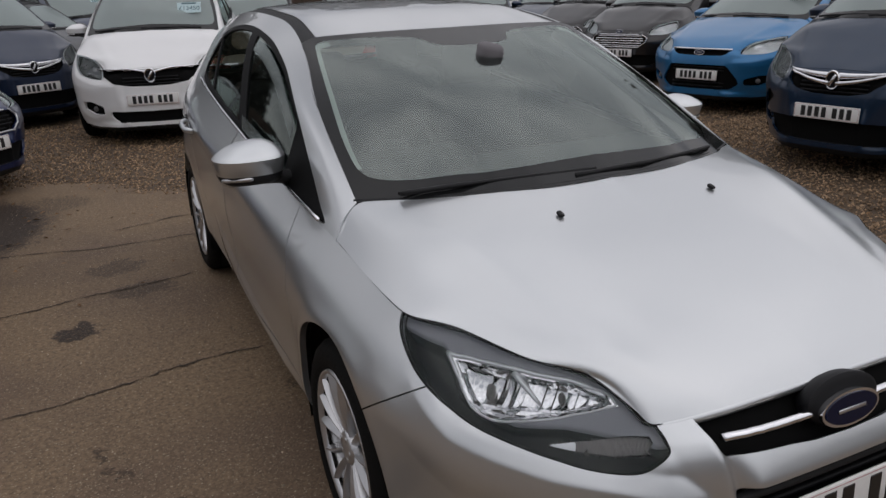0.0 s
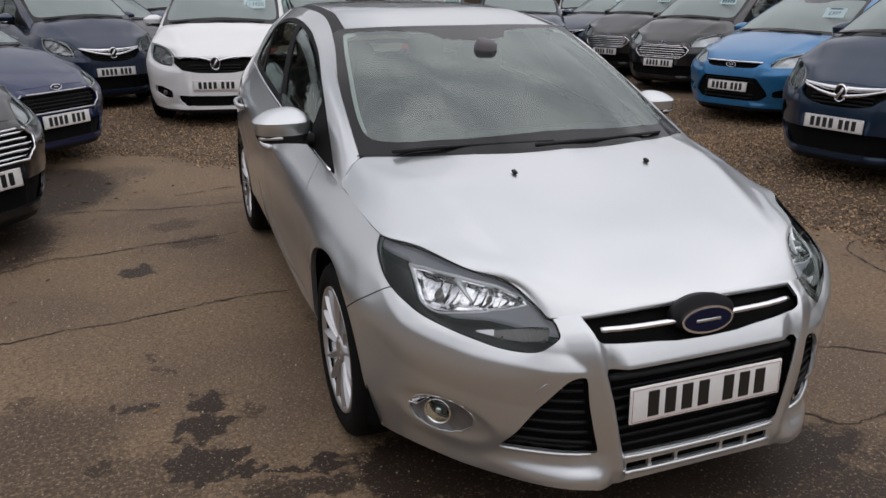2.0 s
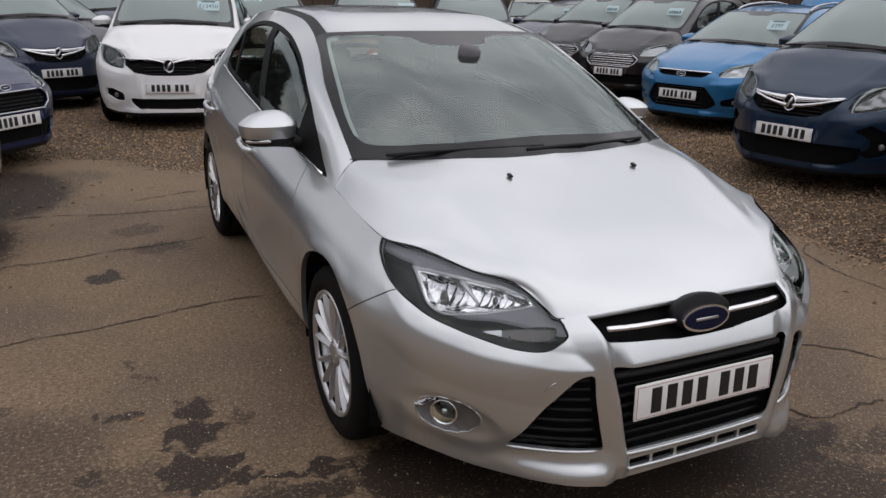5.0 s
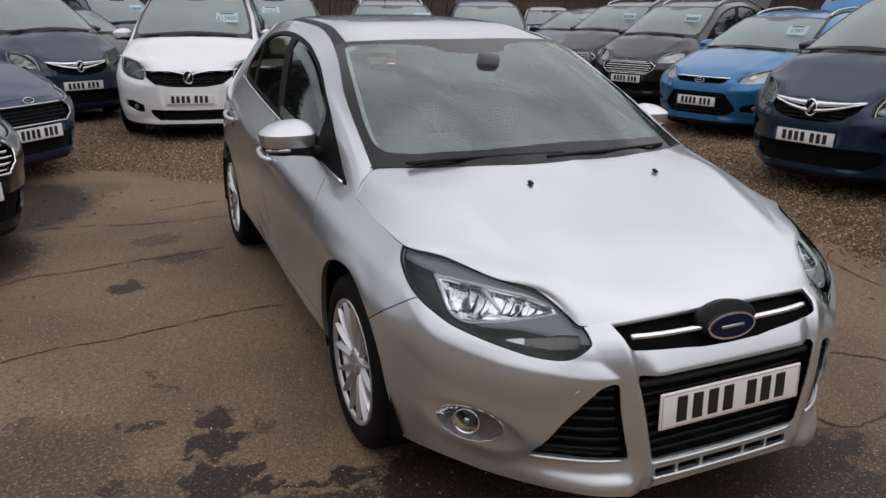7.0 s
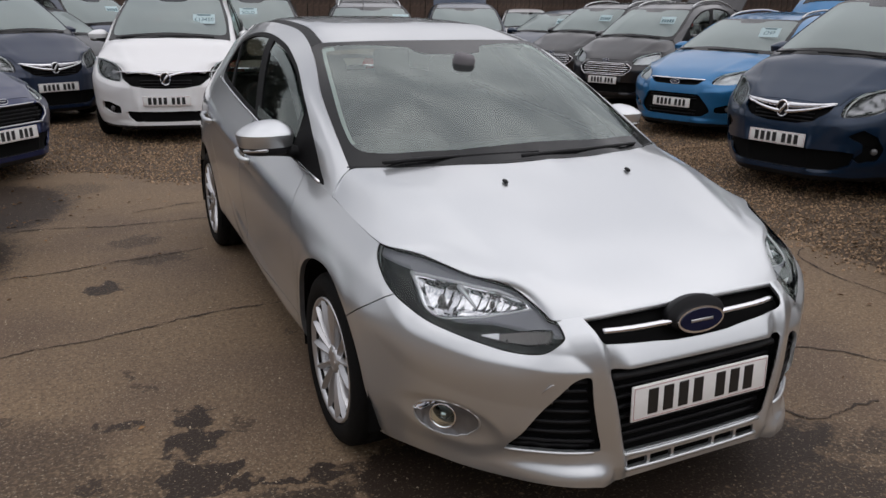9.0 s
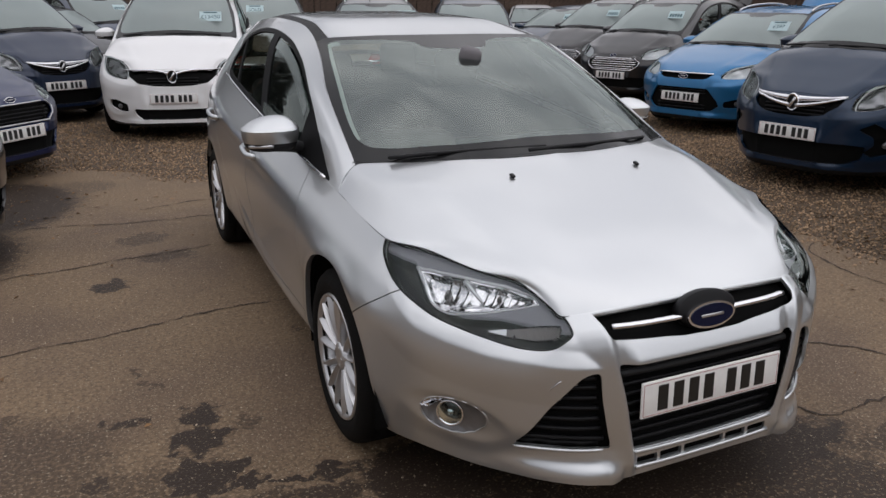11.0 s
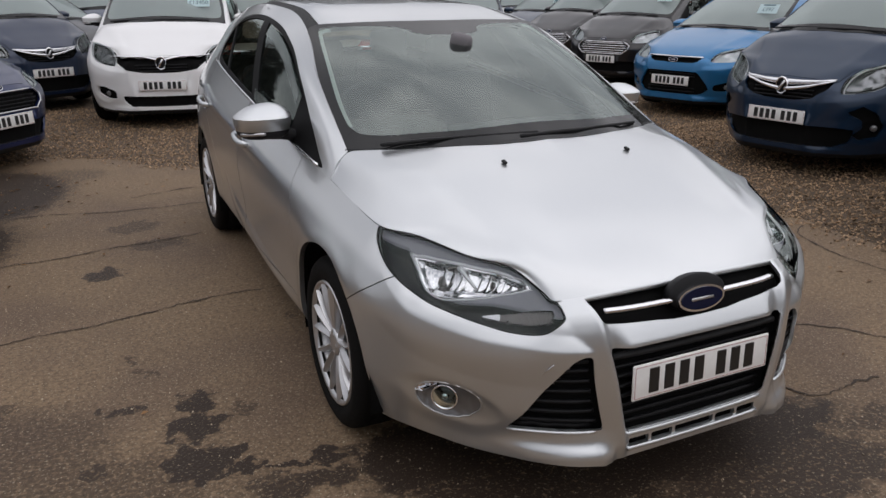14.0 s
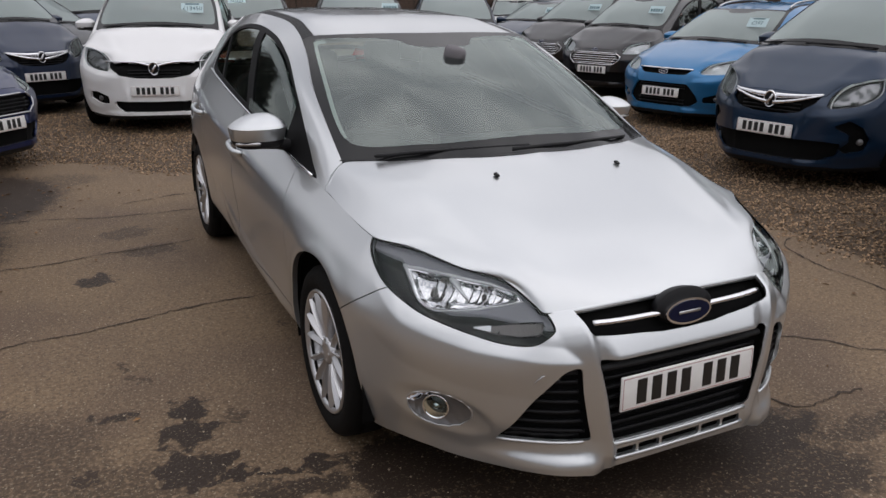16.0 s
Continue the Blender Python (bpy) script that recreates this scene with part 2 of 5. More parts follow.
# bonnet: from the centre line outwards, each line from the nose to the cowl
BON_C = [(0, -.813, .704), (0, -.785, .722), (0, -.72, .758), (0, -.60, .812), (0, -.40, .878), (0, -.18, .942), (0, -.034, .987)]
BON_1 = half((.24, -.808, .700), (.25, -.775, .722), (.262, -.70, .763), (.27, -.59, .812), (.275, -.39, .880), (.28, -.16, .945), (.28, .00, .983))
BON_2 = half((.434, -.762, .681), (.434, -.728, .722), (.452, -.645, .776), (.475, -.54, .810), (.50, -.35, .872), (.515, -.12, .940), (.525, .095, .972))
BON_3 = half((.447, -.734, .698), (.474, -.668, .741), (.540, -.585, .785), (.592, -.44, .818), (.645, -.28, .852), (.665, -.06, .915), (.698, .212, .959))
BON_4 = half((.460, -.704, .714), (.502, -.632, .757), (.598, -.549, .779), (.690, -.375, .806), (.769, -.258, .814), (.783, -.05, .838), (.787, .168, .869))
COWL = half((0, -.034, .987), (.17, -.024, .985), (.325, .009, .981), (.452, .07, .974), (.53, .094, .970), (.631, .165, .963), (.702, .217, .958))
SCREEN_MID = half((0, .44, 1.205), (.15, .445, 1.203), (.30, .465, 1.20), (.42, .505, 1.19), (.50, .545, 1.18), (.60, .605, 1.173), (.668, .655, 1.165))
HEADER = half((0, .985, 1.378), (.13, .99, 1.378), (.26, 1.005, 1.377), (.38, 1.03, 1.374), (.46, 1.05, 1.371), (.54, 1.07, 1.366), (.592, 1.055, 1.350))
HEADER_R = half((0, .985, 1.378), (.12, .99, 1.378), (.24, 1.005, 1.377), (.35, 1.025, 1.375), (.42, 1.045, 1.372), (.485, 1.06, 1.368), (.528, 1.07, 1.363))
ROOF_1 = half((0, 1.45, 1.447), (.12, 1.45, 1.447), (.24, 1.455, 1.446), (.34, 1.46, 1.444), (.41, 1.47, 1.441), (.465, 1.475, 1.437), (.494, 1.48, 1.430))
ROOF_2 = half((0, 2.1, 1.474), (.12, 2.1, 1.474), (.24, 2.1, 1.472), (.33, 2.1, 1.468), (.40, 2.1, 1.464), (.45, 2.1, 1.459), (.476, 2.1, 1.452))
ROOF_3 = half((0, 3.05, 1.41), (.12, 3.05, 1.409), (.24, 3.05, 1.405), (.33, 3.05, 1.398), (.39, 3.05, 1.390), (.43, 3.05, 1.381), (.45, 3.05, 1.37))
# greenhouse side: from the belt to the pillar and the roof's edge
BELT = half((.787, .17, .87), (.79, .36, .89), (.795, .6, .912), (.80, 1.0, .955), (.80, 1.5, 1.01), (.785, 2.1, 1.07), (.75, 2.6, 1.11), (.70, 3.0, 1.12), (.60, 3.30, 1.10))
SIDE_1 = half((.765, .19, .905), (.752, .43, .985), (.745, .68, 1.04), (.735, 1.08, 1.135), (.735, 1.5, 1.17), (.72, 2.1, 1.20), (.685, 2.65, 1.21), (.63, 3.05, 1.20), (.55, 3.33, 1.15))
SIDE_2 = half((.735, .205, .935), (.714, .47, 1.06), (.698, .74, 1.16), (.655, 1.12, 1.290), (.642, 1.5, 1.345), (.632, 2.1, 1.36), (.60, 2.7, 1.33), (.55, 3.1, 1.28), (.50, 3.36, 1.20))
RAIL = half((.702, .217, .958), (.690, .42, 1.06), (.668, .655, 1.165), (.590, 1.060, 1.350), (.545, 1.48, 1.420), (.532, 2.1, 1.440), (.515, 2.7, 1.400), (.48, 3.1, 1.33), (.42, 3.38, 1.22))
HATCH = half((0, 3.37, 1.09), (.12, 3.37, 1.09), (.24, 3.36, 1.09), (.36, 3.35, 1.095), (.46, 3.33, 1.10), (.54, 3.30, 1.105), (.60, 3.26, 1.11))


def bump(g, fx, d):
    """Moves the points of a grid outwards, to the front and side, by d metres times fx."""
    du = np.gradient(g, axis=1)
    dv = np.gradient(g, axis=0)
    n = np.cross(du, dv)
    n /= np.linalg.norm(n, axis=2, keepdims=True) + 1e-9
    n *= np.where((n * [[[-1, -0.5, 0.1]]]).sum(2, keepdims=True) < 0, -1, 1)
    return g + n * (d * fx)[:, :, None]


def body_side(nu=300, nv=76):
    fine = nv > 90
    g = loft([HEM, SILL, FLANK, WAIST, SHOULDER, TOP], nu, nv, True, 26 if fine else int(6 * (nu / 380) ** 2) + 2, int(10 * (nv / 96) ** 2) + 1, .45 if fine else 1.0)
    x, y, z = np.abs(g[:, :, 0]), g[:, :, 1], g[:, :, 2]
    front = np.clip((-.45 - y) / .1, 0, 1)
    # creased pillars either side of the lower grille, the fold under the lamps, the lip, the hollow of the fog lamp, the wheel-arch flares
    px = np.interp(z, [.205, .277, .363, .477, .565, .627, .66, .70], [.268, .271, .289, .312, .333, .341, .352, .368])
    out = np.where(x > px, .080, .020)
    crest = np.clip(1 - np.abs(x - px) / out, 0, 1)
    crest = np.where(x > px, crest, crest * crest * (3 - 2 * crest))
    crest = front * crest * np.clip((z - .2) / .06, 0, 1) * np.clip((.715 - z) / .06, 0, 1)
    along = .498 * x + .867 * y
    fold = np.interp(along, [-.80, -.60, -.485, -.376, -.292, -.181, -.067, .035, .109], [.560, .560, .564, .570, .580, .604, .632, .683, .727])
    dz = z - fold
    ridge = np.clip((-.36 - y) / .12, 0, 1) * np.clip(1 - np.where(dz > 0, dz / .045, -dz / .12), 0, 1) * np.clip((x - .33) / .05, 0, 1)
    g = bump(g, np.maximum(.022 * crest, .014 * ridge), 1)
    g = bump(g, front * np.exp(-((z - .235) / .022) ** 2) * (x > .3) * np.clip((.62 - x) / .1, 0, 1), .008)
    hol = ((x - .694) / .112) ** 2 + ((z - .364 + .30 * (.694 - x)) / .066) ** 2
    hol = np.clip(1.2 - hol, 0, 1)
    g = bump(g, front * hol * hol * (3 - 2 * hol), -.013)
    if fine:
        # the panel over the lower grille leans out at its foot; a ledge runs under the side grilles
        ramp = np.clip((.632 - z) / .062, 0, 1)
        g = bump(g, front * ramp * np.clip((z - .50) / .05, 0, 1) * np.clip((px - .030 - x) / .040, 0, 1), .018)
        # the shoulder crease along the doors and the ledge of the sill
        zc = np.interp(y, [.1, .31, .72, 1.175, 1.72, 2.17, 2.6], [.748, .762, .792, .825, .870, .907, .94])
        dc = z - zc
        crease = np.clip(1 - np.where(dc > 0, dc / .085, -dc / .045), 0, 1)
        g = bump(g, crease * (x > .7) * np.clip((y - .40) / .5, 0, 1) * np.clip((2.75 - y) / .3, 0, 1), .0045)
        zl = np.interp(y, [.4, .736, 1.084, 1.47, 1.737, 1.84], [.325, .343, .378, .432, .500, .56])
        sill = np.clip((zl - z) / .030, 0, 1) * np.clip((z - zl + .13) / .06, 0, 1)
        g = bump(g, sill * (x > .7) * np.clip((y - .40) / .25, 0, 1) * np.clip((1.88 - y) / .25, 0, 1), .008)
        led = np.clip((np.interp(x, [.34, .48, .57], [.312, .300, .288]) - z) / .080, 0, 1)
        g = bump(g, front * led * np.clip((x - .29) / .04, 0, 1) * np.clip((.70 - x) / .20, 0, 1), .020)
    if fine:
        k = int(np.argmax(y[nv // 2] > -.45))
        g[:, :k] = relax(relax(g[:, :k], 1, 1), 1, 0)
        g[:, 0, 0] = 0
    for yc in (0, 2.648):
        r = np.hypot(y - yc, z - .315)
        g = bump(g, np.exp(-((r - .385) / .028) ** 2) * (x > .7) * np.clip((z - .2) / .2, 0, 1), .003)
    return g


def bonnet_grid(nu=110, nv=70):
    g = loft([BON_C, BON_1, BON_2, BON_3, BON_4], nu, nv, False, 8, 10)
    x, y = np.abs(g[:, :, 0]), g[:, :, 1]
    ridge = .40 + .26 * np.clip((y + .75) / .95, 0, 1)
    g[:, :, 2] += .005 * np.exp(-((x - ridge) / .05) ** 2) * np.clip((y + .78) / .15, 0, 1) * np.clip((.12 - y) / .2, 0, 1)
    for edge, inner in ((g[:, 0], g[:, 1]), (g[-1], g[-2])):
        step = inner - edge
        edge += step * (.0045 / np.maximum(np.linalg.norm(step, axis=1, keepdims=True), .0046))
    return g


def screen_grid(nu=80, nv=60):
    return loft([COWL, SCREEN_MID, HEADER], nu, nv, True, 4, 0)


def roof_grid(nu=60, nv=70):
    return loft([HEADER_R, ROOF_1, ROOF_2, ROOF_3], nu, nv, True, 4, 4)


def flank_grid(nu=220, nv=50):
    return loft([BELT, SIDE_1, SIDE_2, RAIL], nu, nv, False, int(110 * (nu / 260) ** 2) + 2, int(30 * (nv / 64) ** 2))


def sheet(g):
    nv, nu = g.shape[:2]
    i = np.arange(nv * nu).reshape(nv, nu)
    a, b, c, d = i[:-1, :-1].ravel(), i[:-1, 1:].ravel(), i[1:, 1:].ravel(), i[1:, :-1].ravel()
    return g.reshape(-1, 3), np.concatenate([np.stack([a, b, c], 1), np.stack([a, c, d], 1)])


def tidy(v, f):
    used, inv = np.unique(f, return_inverse=True)
    return v[used], inv.reshape(-1, 3)


def split(mesh, s):
    """Cuts a mesh along s = 0: the piece where s is negative, and the other."""
    v, f = mesh
    s = np.where(np.abs(s) < 1e-7, 1e-7, s)
    neg = s < 0
    k = neg[f].sum(1)
    inside, outside = [f[k == 3]], [f[k == 0]]
    extra = []
    n = len(v)
    for count, lone_side, pair_side in ((1, inside, outside), (2, outside, inside)):
        t = f[k == count]
        if not len(t):
            continue
        lone = (neg[t] if count == 1 else ~neg[t]).argmax(1)
        r = np.arange(len(t))
        a, b, c = t[r, lone], t[r, (lone + 1) % 3], t[r, (lone + 2) % 3]
        extra.append((a, b, c, lone_side, pair_side))
    if extra:
        e = np.concatenate([np.concatenate([np.sort(np.stack([a, b], 1), 1), np.sort(np.stack([a, c], 1), 1)]) for a, b, c, _, _ in extra])
        key, inv = np.unique(e, axis=0, return_inverse=True)
        inv = inv.ravel()
        w = (s[key[:, 0]] / (s[key[:, 0]] - s[key[:, 1]]))[:, None]
        v = np.concatenate([v, v[key[:, 0]] * (1 - w) + v[key[:, 1]] * w])
        o = 0
        for a, b, c, lone_side, pair_side in extra:
            m = len(a)
            p, q = n + inv[o:o + m], n + inv[o + m:o + 2 * m]
            o += 2 * m
            lone_side.append(np.stack([a, p, q], 1))
            pair_side += [np.stack([p, b, c], 1), np.stack([p, c, q], 1)]
    return tidy(v, np.concatenate(inside)), tidy(v, np.concatenate(outside))


def smooth_loop(p, n=10):
    """A closed curve through the points p."""
    p = np.array(p, float)
    a, b, c, d = np.roll(p, 1, 0), p, np.roll(p, -1, 0), np.roll(p, -2, 0)
    t = np.linspace(0, 1, n, endpoint=False)[None, :, None]
    a, b, c, d = (k[:, None] for k in (a, b, c, d))
    q = .5 * (2 * b + (c - a) * t + (2 * a - 5 * b + 4 * c - d) * t * t + (3 * b - a - 3 * c + d) * t ** 3)
    return q.reshape(-1, 2)


def dist(q, poly):
    """Signed distance of the points q to a closed polygon; negative inside."""
    poly = np.asarray(poly, float)
    out = np.full(len(q), .2)
    lo, hi = poly.min(0) - .08, poly.max(0) + .08
    box = ((q > lo) & (q < hi)).all(1)
    if not box.any():
        return out
    p = q[box]
    a, b = poly, np.roll(poly, -1, 0)
    d = np.full(len(p), 9.0)
    inside = np.zeros(len(p), bool)
    for (ax, ay), (bx, by) in zip(a, b):
        ex, ey = bx - ax, by - ay
        t = np.clip(((p[:, 0] - ax) * ex + (p[:, 1] - ay) * ey) / (ex * ex + ey * ey + 1e-15), 0, 1)
        d = np.minimum(d, np.hypot(p[:, 0] - ax - t * ex, p[:, 1] - ay - t * ey))
        if ay != by:
            inside ^= ((ay > p[:, 1]) != (by > p[:, 1])) & (p[:, 0] < ex * (p[:, 1] - ay) / (by - ay) + ax)
    out[box] = np.where(inside, -d, d)
    return out


def front_view(v):
    return np.stack([np.abs(v[:, 0]), v[:, 2]], 1)


def side_view(v):
    return v[:, 1:]


def lamp_view(v):
    return np.stack([.498 * np.abs(v[:, 0]) + .867 * v[:, 1], v[:, 2]], 1)


def line_side(q, p0, p1):
    """Signed distance to the line p0 to p1; positive on its left."""
    dx, dy = p1[0] - p0[0], p1[1] - p0[1]
    return (dx * (q[:, 1] - p0[1]) - dy * (q[:, 0] - p0[0])) / math.hypot(dx, dy)


def normals(mesh):
    v, f = mesh
    n = np.zeros_like(v)
    c = np.cross(v[f[:, 1]] - v[f[:, 0]], v[f[:, 2]] - v[f[:, 0]])
    for k in range(3):
        np.add.at(n, f[:, k], c)
    return n / (np.linalg.norm(n, axis=1, keepdims=True) + 1e-12)


def faced(mesh, way):
    """The mesh with its faces turned so that on average they look along way."""
    v, f = mesh
    if not len(f):
        return mesh
    c = np.cross(v[f[:, 1]] - v[f[:, 0]], v[f[:, 2]] - v[f[:, 0]]).sum(0)
    return (v, f[:, ::-1]) if c @ np.array(way, float) < 0 else mesh


def mirror(mesh):
    v, f = mesh
    return v * [-1, 1, 1], f[:, ::-1]


def joined(*meshes):
    vs, fs, n = [], [], 0
    for v, f in meshes:
        vs.append(v)
        fs.append(np.asarray(f).reshape(-1, 3) + n)
        n += len(v)
    return np.concatenate(vs), np.concatenate(fs)


def weld(mesh):
    v, f = mesh
    key, first, inv = np.unique(np.round(v / 2e-5).astype(np.int64), axis=0, return_index=True, return_inverse=True)
    f = inv.ravel()[f]
    ok = (f[:, 0] != f[:, 1]) & (f[:, 1] != f[:, 2]) & (f[:, 0] != f[:, 2])
    return v[first], f[ok]


def whole(mesh):
    """The half and its mirror image as one piece."""
    return weld(joined(mesh, mirror(mesh)))


def edge_loops(f):
    e = np.concatenate([f[:, [0, 1]], f[:, [1, 2]], f[:, [2, 0]]])
    key, inv, cnt = np.unique(np.sort(e, 1), axis=0, return_inverse=True, return_counts=True)
    return e[cnt[inv.ravel()] == 1]


def thick(mesh, d, skip_centre=True, way=None):
    """Gives the sheet's free edges a return of depth d towards the inside, so that its edge has body."""
    v, f = mesh
    e = edge_loops(f)
    if skip_centre:
        e = e[~(np.abs(v[e]).max(1)[:, 0] < 1e-4)]
    n = normals(mesh)
    off = (v - n * d) if way is None else (v + np.array(way, float) * d)
    ids, inv = np.unique(e, return_inverse=True)
    inv = inv.reshape(-1, 2)
    top, low = v[ids], off[ids]
    k = len(ids)
    a, b = inv[:, 0], inv[:, 1]
    walls = np.concatenate([np.stack([b, a, a + k], 1), np.stack([b, a + k, b + k], 1)])
    return joined(mesh, (np.concatenate([top, low]), walls))


def refine(mesh):
    """Every triangle cut into four."""
    v, f = mesh
    e = np.sort(np.concatenate([f[:, [0, 1]], f[:, [1, 2]], f[:, [2, 0]]]), 1)
    key, inv = np.unique(e, axis=0, return_inverse=True)
    k = inv.ravel().reshape(3, -1) + len(v)
    v = np.concatenate([v, v[key].mean(1)])
    a, b, c = f.T
    return v, np.concatenate([np.stack(q, 1) for q in ((a, k[0], k[2]), (k[0], b, k[1]), (k[2], k[1], c), (k[0], k[1], k[2]))])


def pushed(mesh, d):
    v, f = mesh
    return v + normals(mesh) * d, f


# ---- objects ----
def part(name, mesh, mat, parent=None, label="", smooth=True, sharp=None):
    """One mesh object, under a thing or a part."""
    v, f = mesh
    me = bpy.data.meshes.new(name)
    f = np.asarray(f)
    me.vertices.add(len(v))
    me.vertices.foreach_set("co", np.asarray(v, np.float32).ravel())
    me.loops.add(f.size)
    me.loops.foreach_set("vertex_index", f.ravel().astype(np.int32))
    me.polygons.add(len(f))
    me.polygons.foreach_set("loop_start", np.arange(0, f.size, 3, dtype=np.int32))
    me.update(calc_edges=True)
    me.validate()
    me.polygons.foreach_set("use_smooth", np.full(len(me.polygons), smooth))
    if sharp:
        me.set_sharp_from_angle(angle=radians(sharp))
    me.materials.append(mat)
    ob = new(name, me)
    if parent:
        ob.parent = parent
    if label:
        tagged(ob, label)
    return ob


def from_bm(bm):
    bmesh.ops.triangulate(bm, faces=bm.faces[:])
    bm.verts.index_update()
    v = np.array([q.co[:] for q in bm.verts])
    f = np.array([[q.index for q in p.verts] for p in bm.faces])
    bm.free()
    return v, f


def block(size, at=(0, 0, 0), bevel=.01, seg=2, turn=None):
    bm = bmesh.new()
    bmesh.ops.create_cube(bm, size=1)
    bmesh.ops.scale(bm, vec=size, verts=bm.verts)
    if bevel:
        bmesh.ops.bevel(bm, geom=bm.edges[:], offset=min(bevel, min(size) * .48), segments=seg, profile=.5, affect="EDGES")
    if turn:
        bmesh.ops.transform(bm, matrix=pose(0, 0, 0, *turn), verts=bm.verts)
    bmesh.ops.translate(bm, vec=at, verts=bm.verts)
    return from_bm(bm)


def turned(profile, n=48, axis="x"):
    """A body of revolution: profile of (along, radius), about the x axis."""
    p = np.array(profile, float)
    a = np.linspace(0, 2 * np.pi, n, endpoint=False)
    g = np.stack([np.repeat(p[:, :1], n, 1), p[:, 1:] * np.cos(a), p[:, 1:] * np.sin(a)], 2)
    i = np.arange(len(p) * n).reshape(len(p), n)
    j = np.roll(i, -1, 1)
    q = np.concatenate([np.stack([i[:-1].ravel(), j[:-1].ravel(), j[1:].ravel()], 1), np.stack([i[:-1].ravel(), j[1:].ravel(), i[1:].ravel()], 1)])
    return g.reshape(-1, 3), q


def tube(path, r, n=8, flat=1.0):
    """A round bar along a path; r may be a list."""
    p = np.array(path, float)
    r = np.broadcast_to(np.array(r, float), len(p))
    t = np.gradient(p, axis=0)
    t /= np.linalg.norm(t, axis=1, keepdims=True)
    up = np.array([0, 0, 1.0]) if abs(t[:, 2]).max() < .95 else np.array([1.0, 0, 0])
    s = np.cross(t, up)
    s /= np.linalg.norm(s, axis=1, keepdims=True)
    w = np.cross(s, t)
    a = np.linspace(0, 2 * np.pi, n, endpoint=False)
    g = p[:, None] + r[:, None, None] * (s[:, None] * np.cos(a)[None, :, None] + flat * w[:, None] * np.sin(a)[None, :, None])
    i = np.arange(len(p) * n).reshape(len(p), n)
    j = np.roll(i, -1, 1)
    f = [np.stack([i[:-1].ravel(), j[1:].ravel(), j[:-1].ravel()], 1), np.stack([i[:-1].ravel(), i[1:].ravel(), j[1:].ravel()], 1)]
    k = np.arange(1, n - 1)
    f += [np.stack([0 * k, k, k + 1], 1), np.stack([0 * k + i[-1, 0], i[-1, 0] + k + 1, i[-1, 0] + k], 1)]
    return g.reshape(-1, 3), np.concatenate(f)


def prism(poly, depth, at=(0, 0, 0), axes=((1, 0, 0), (0, 0, 1)), way=(0, 1, 0)):
    """A flat plate with the outline poly in two axes, depth thick along way."""
    p = np.array(poly, float)
    a, b, w = (np.array(k, float) for k in (*axes, way))
    top = np.array(at) + p[:, :1] * a + p[:, 1:] * b
    n = len(p)
    bm = bmesh.new()
    v0 = [bm.verts.new(q) for q in top]
    v1 = [bm.verts.new(q + w * depth) for q in top]
    bm.faces.new(v0)
    bm.faces.new(v1[::-1])
    for i in range(n):
        bm.faces.new((v0[i], v1[i], v1[(i + 1) % n], v0[(i + 1) % n]))
    bmesh.ops.recalc_face_normals(bm, faces=bm.faces[:])
    return from_bm(bm)


def oval(rx, rz, n=32):
    a = np.linspace(0, 2 * np.pi, n, endpoint=False)
    return np.stack([rx * np.cos(a), rz * np.sin(a)], 1)


def moved(mesh, m):
    v, f = mesh
    m = np.array(m)
    return v @ m[:3, :3].T + m[:3, 3], f


def thing(name, label, category, group="", at=None, kind=""):
    ob = tagged(new(name), label, category, group, kind)
    if at is not None:
        ob.matrix_basis = at
    return ob


def writing(name, text, size, mat, parent, m):
    cu = bpy.data.curves.new(name, "FONT")
    cu.body, cu.size, cu.align_x, cu.align_y, cu.extrude = text, size, "CENTER", "CENTER", .0005
    tmp = new("tmp_text", cu)
    me = bpy.data.meshes.new_from_object(tmp.evaluated_get(bpy.context.evaluated_depsgraph_get()))
    bpy.data.objects.remove(tmp)
    me.materials.clear()
    me.materials.append(mat)
    ob = new(name, me)
    ob.parent = parent
    ob.matrix_basis = m
    return ob


# ---- cars ----
LAMP = smooth_loop([(0.160, 0.850), (0.160, 0.815), (0.150, 0.786), (0.120, 0.758), (0.074, 0.729), (0.019, 0.706), (-0.048, 0.683), (-0.114, 0.662), (-0.188, 0.643), (-0.270, 0.623), (-0.347, 0.606), (-0.404, 0.601), (-0.448, 0.607), (-0.474, 0.624), (-0.491, 0.648), (-0.470, 0.671), (-0.448, 0.688), (-0.436, 0.730), (-0.445, 0.785), (-0.332, 0.820), (-0.185, 0.830), (-0.029, 0.840)], 5)
LOW_GRILLE = [(-0.300, 0.566), (0.000, 0.566), (0.190, 0.566), (0.319, 0.565), (0.325, 0.555), (0.304, 0.469), (0.282, 0.368), (0.270, 0.316), (0.257, 0.298), (0.000, 0.294), (-0.300, 0.294)]
SIDE_GRILLE = smooth_loop([(0.565, 0.306), (0.539, 0.358), (0.506, 0.423), (0.471, 0.481), (0.433, 0.533), (0.406, 0.549), (0.385, 0.551), (0.376, 0.538), (0.369, 0.468), (0.353, 0.386), (0.339, 0.328), (0.347, 0.312), (0.415, 0.309), (0.498, 0.304), (0.549, 0.299)], 4)
TOP_GRILLE = [(-.3, .735), (0, .735), (.37, .735), (.357, .684), (.343, .648), (.325, .632), (.16, .622), (.1, .616), (0, .614), (-.3, .614)]
SLOTS = [[(x0, .243), (x1, .243), (x1, .268), (x0, .268)] for x0, x1 in ((-.075, .075), (.085, .165), (.175, .248))]
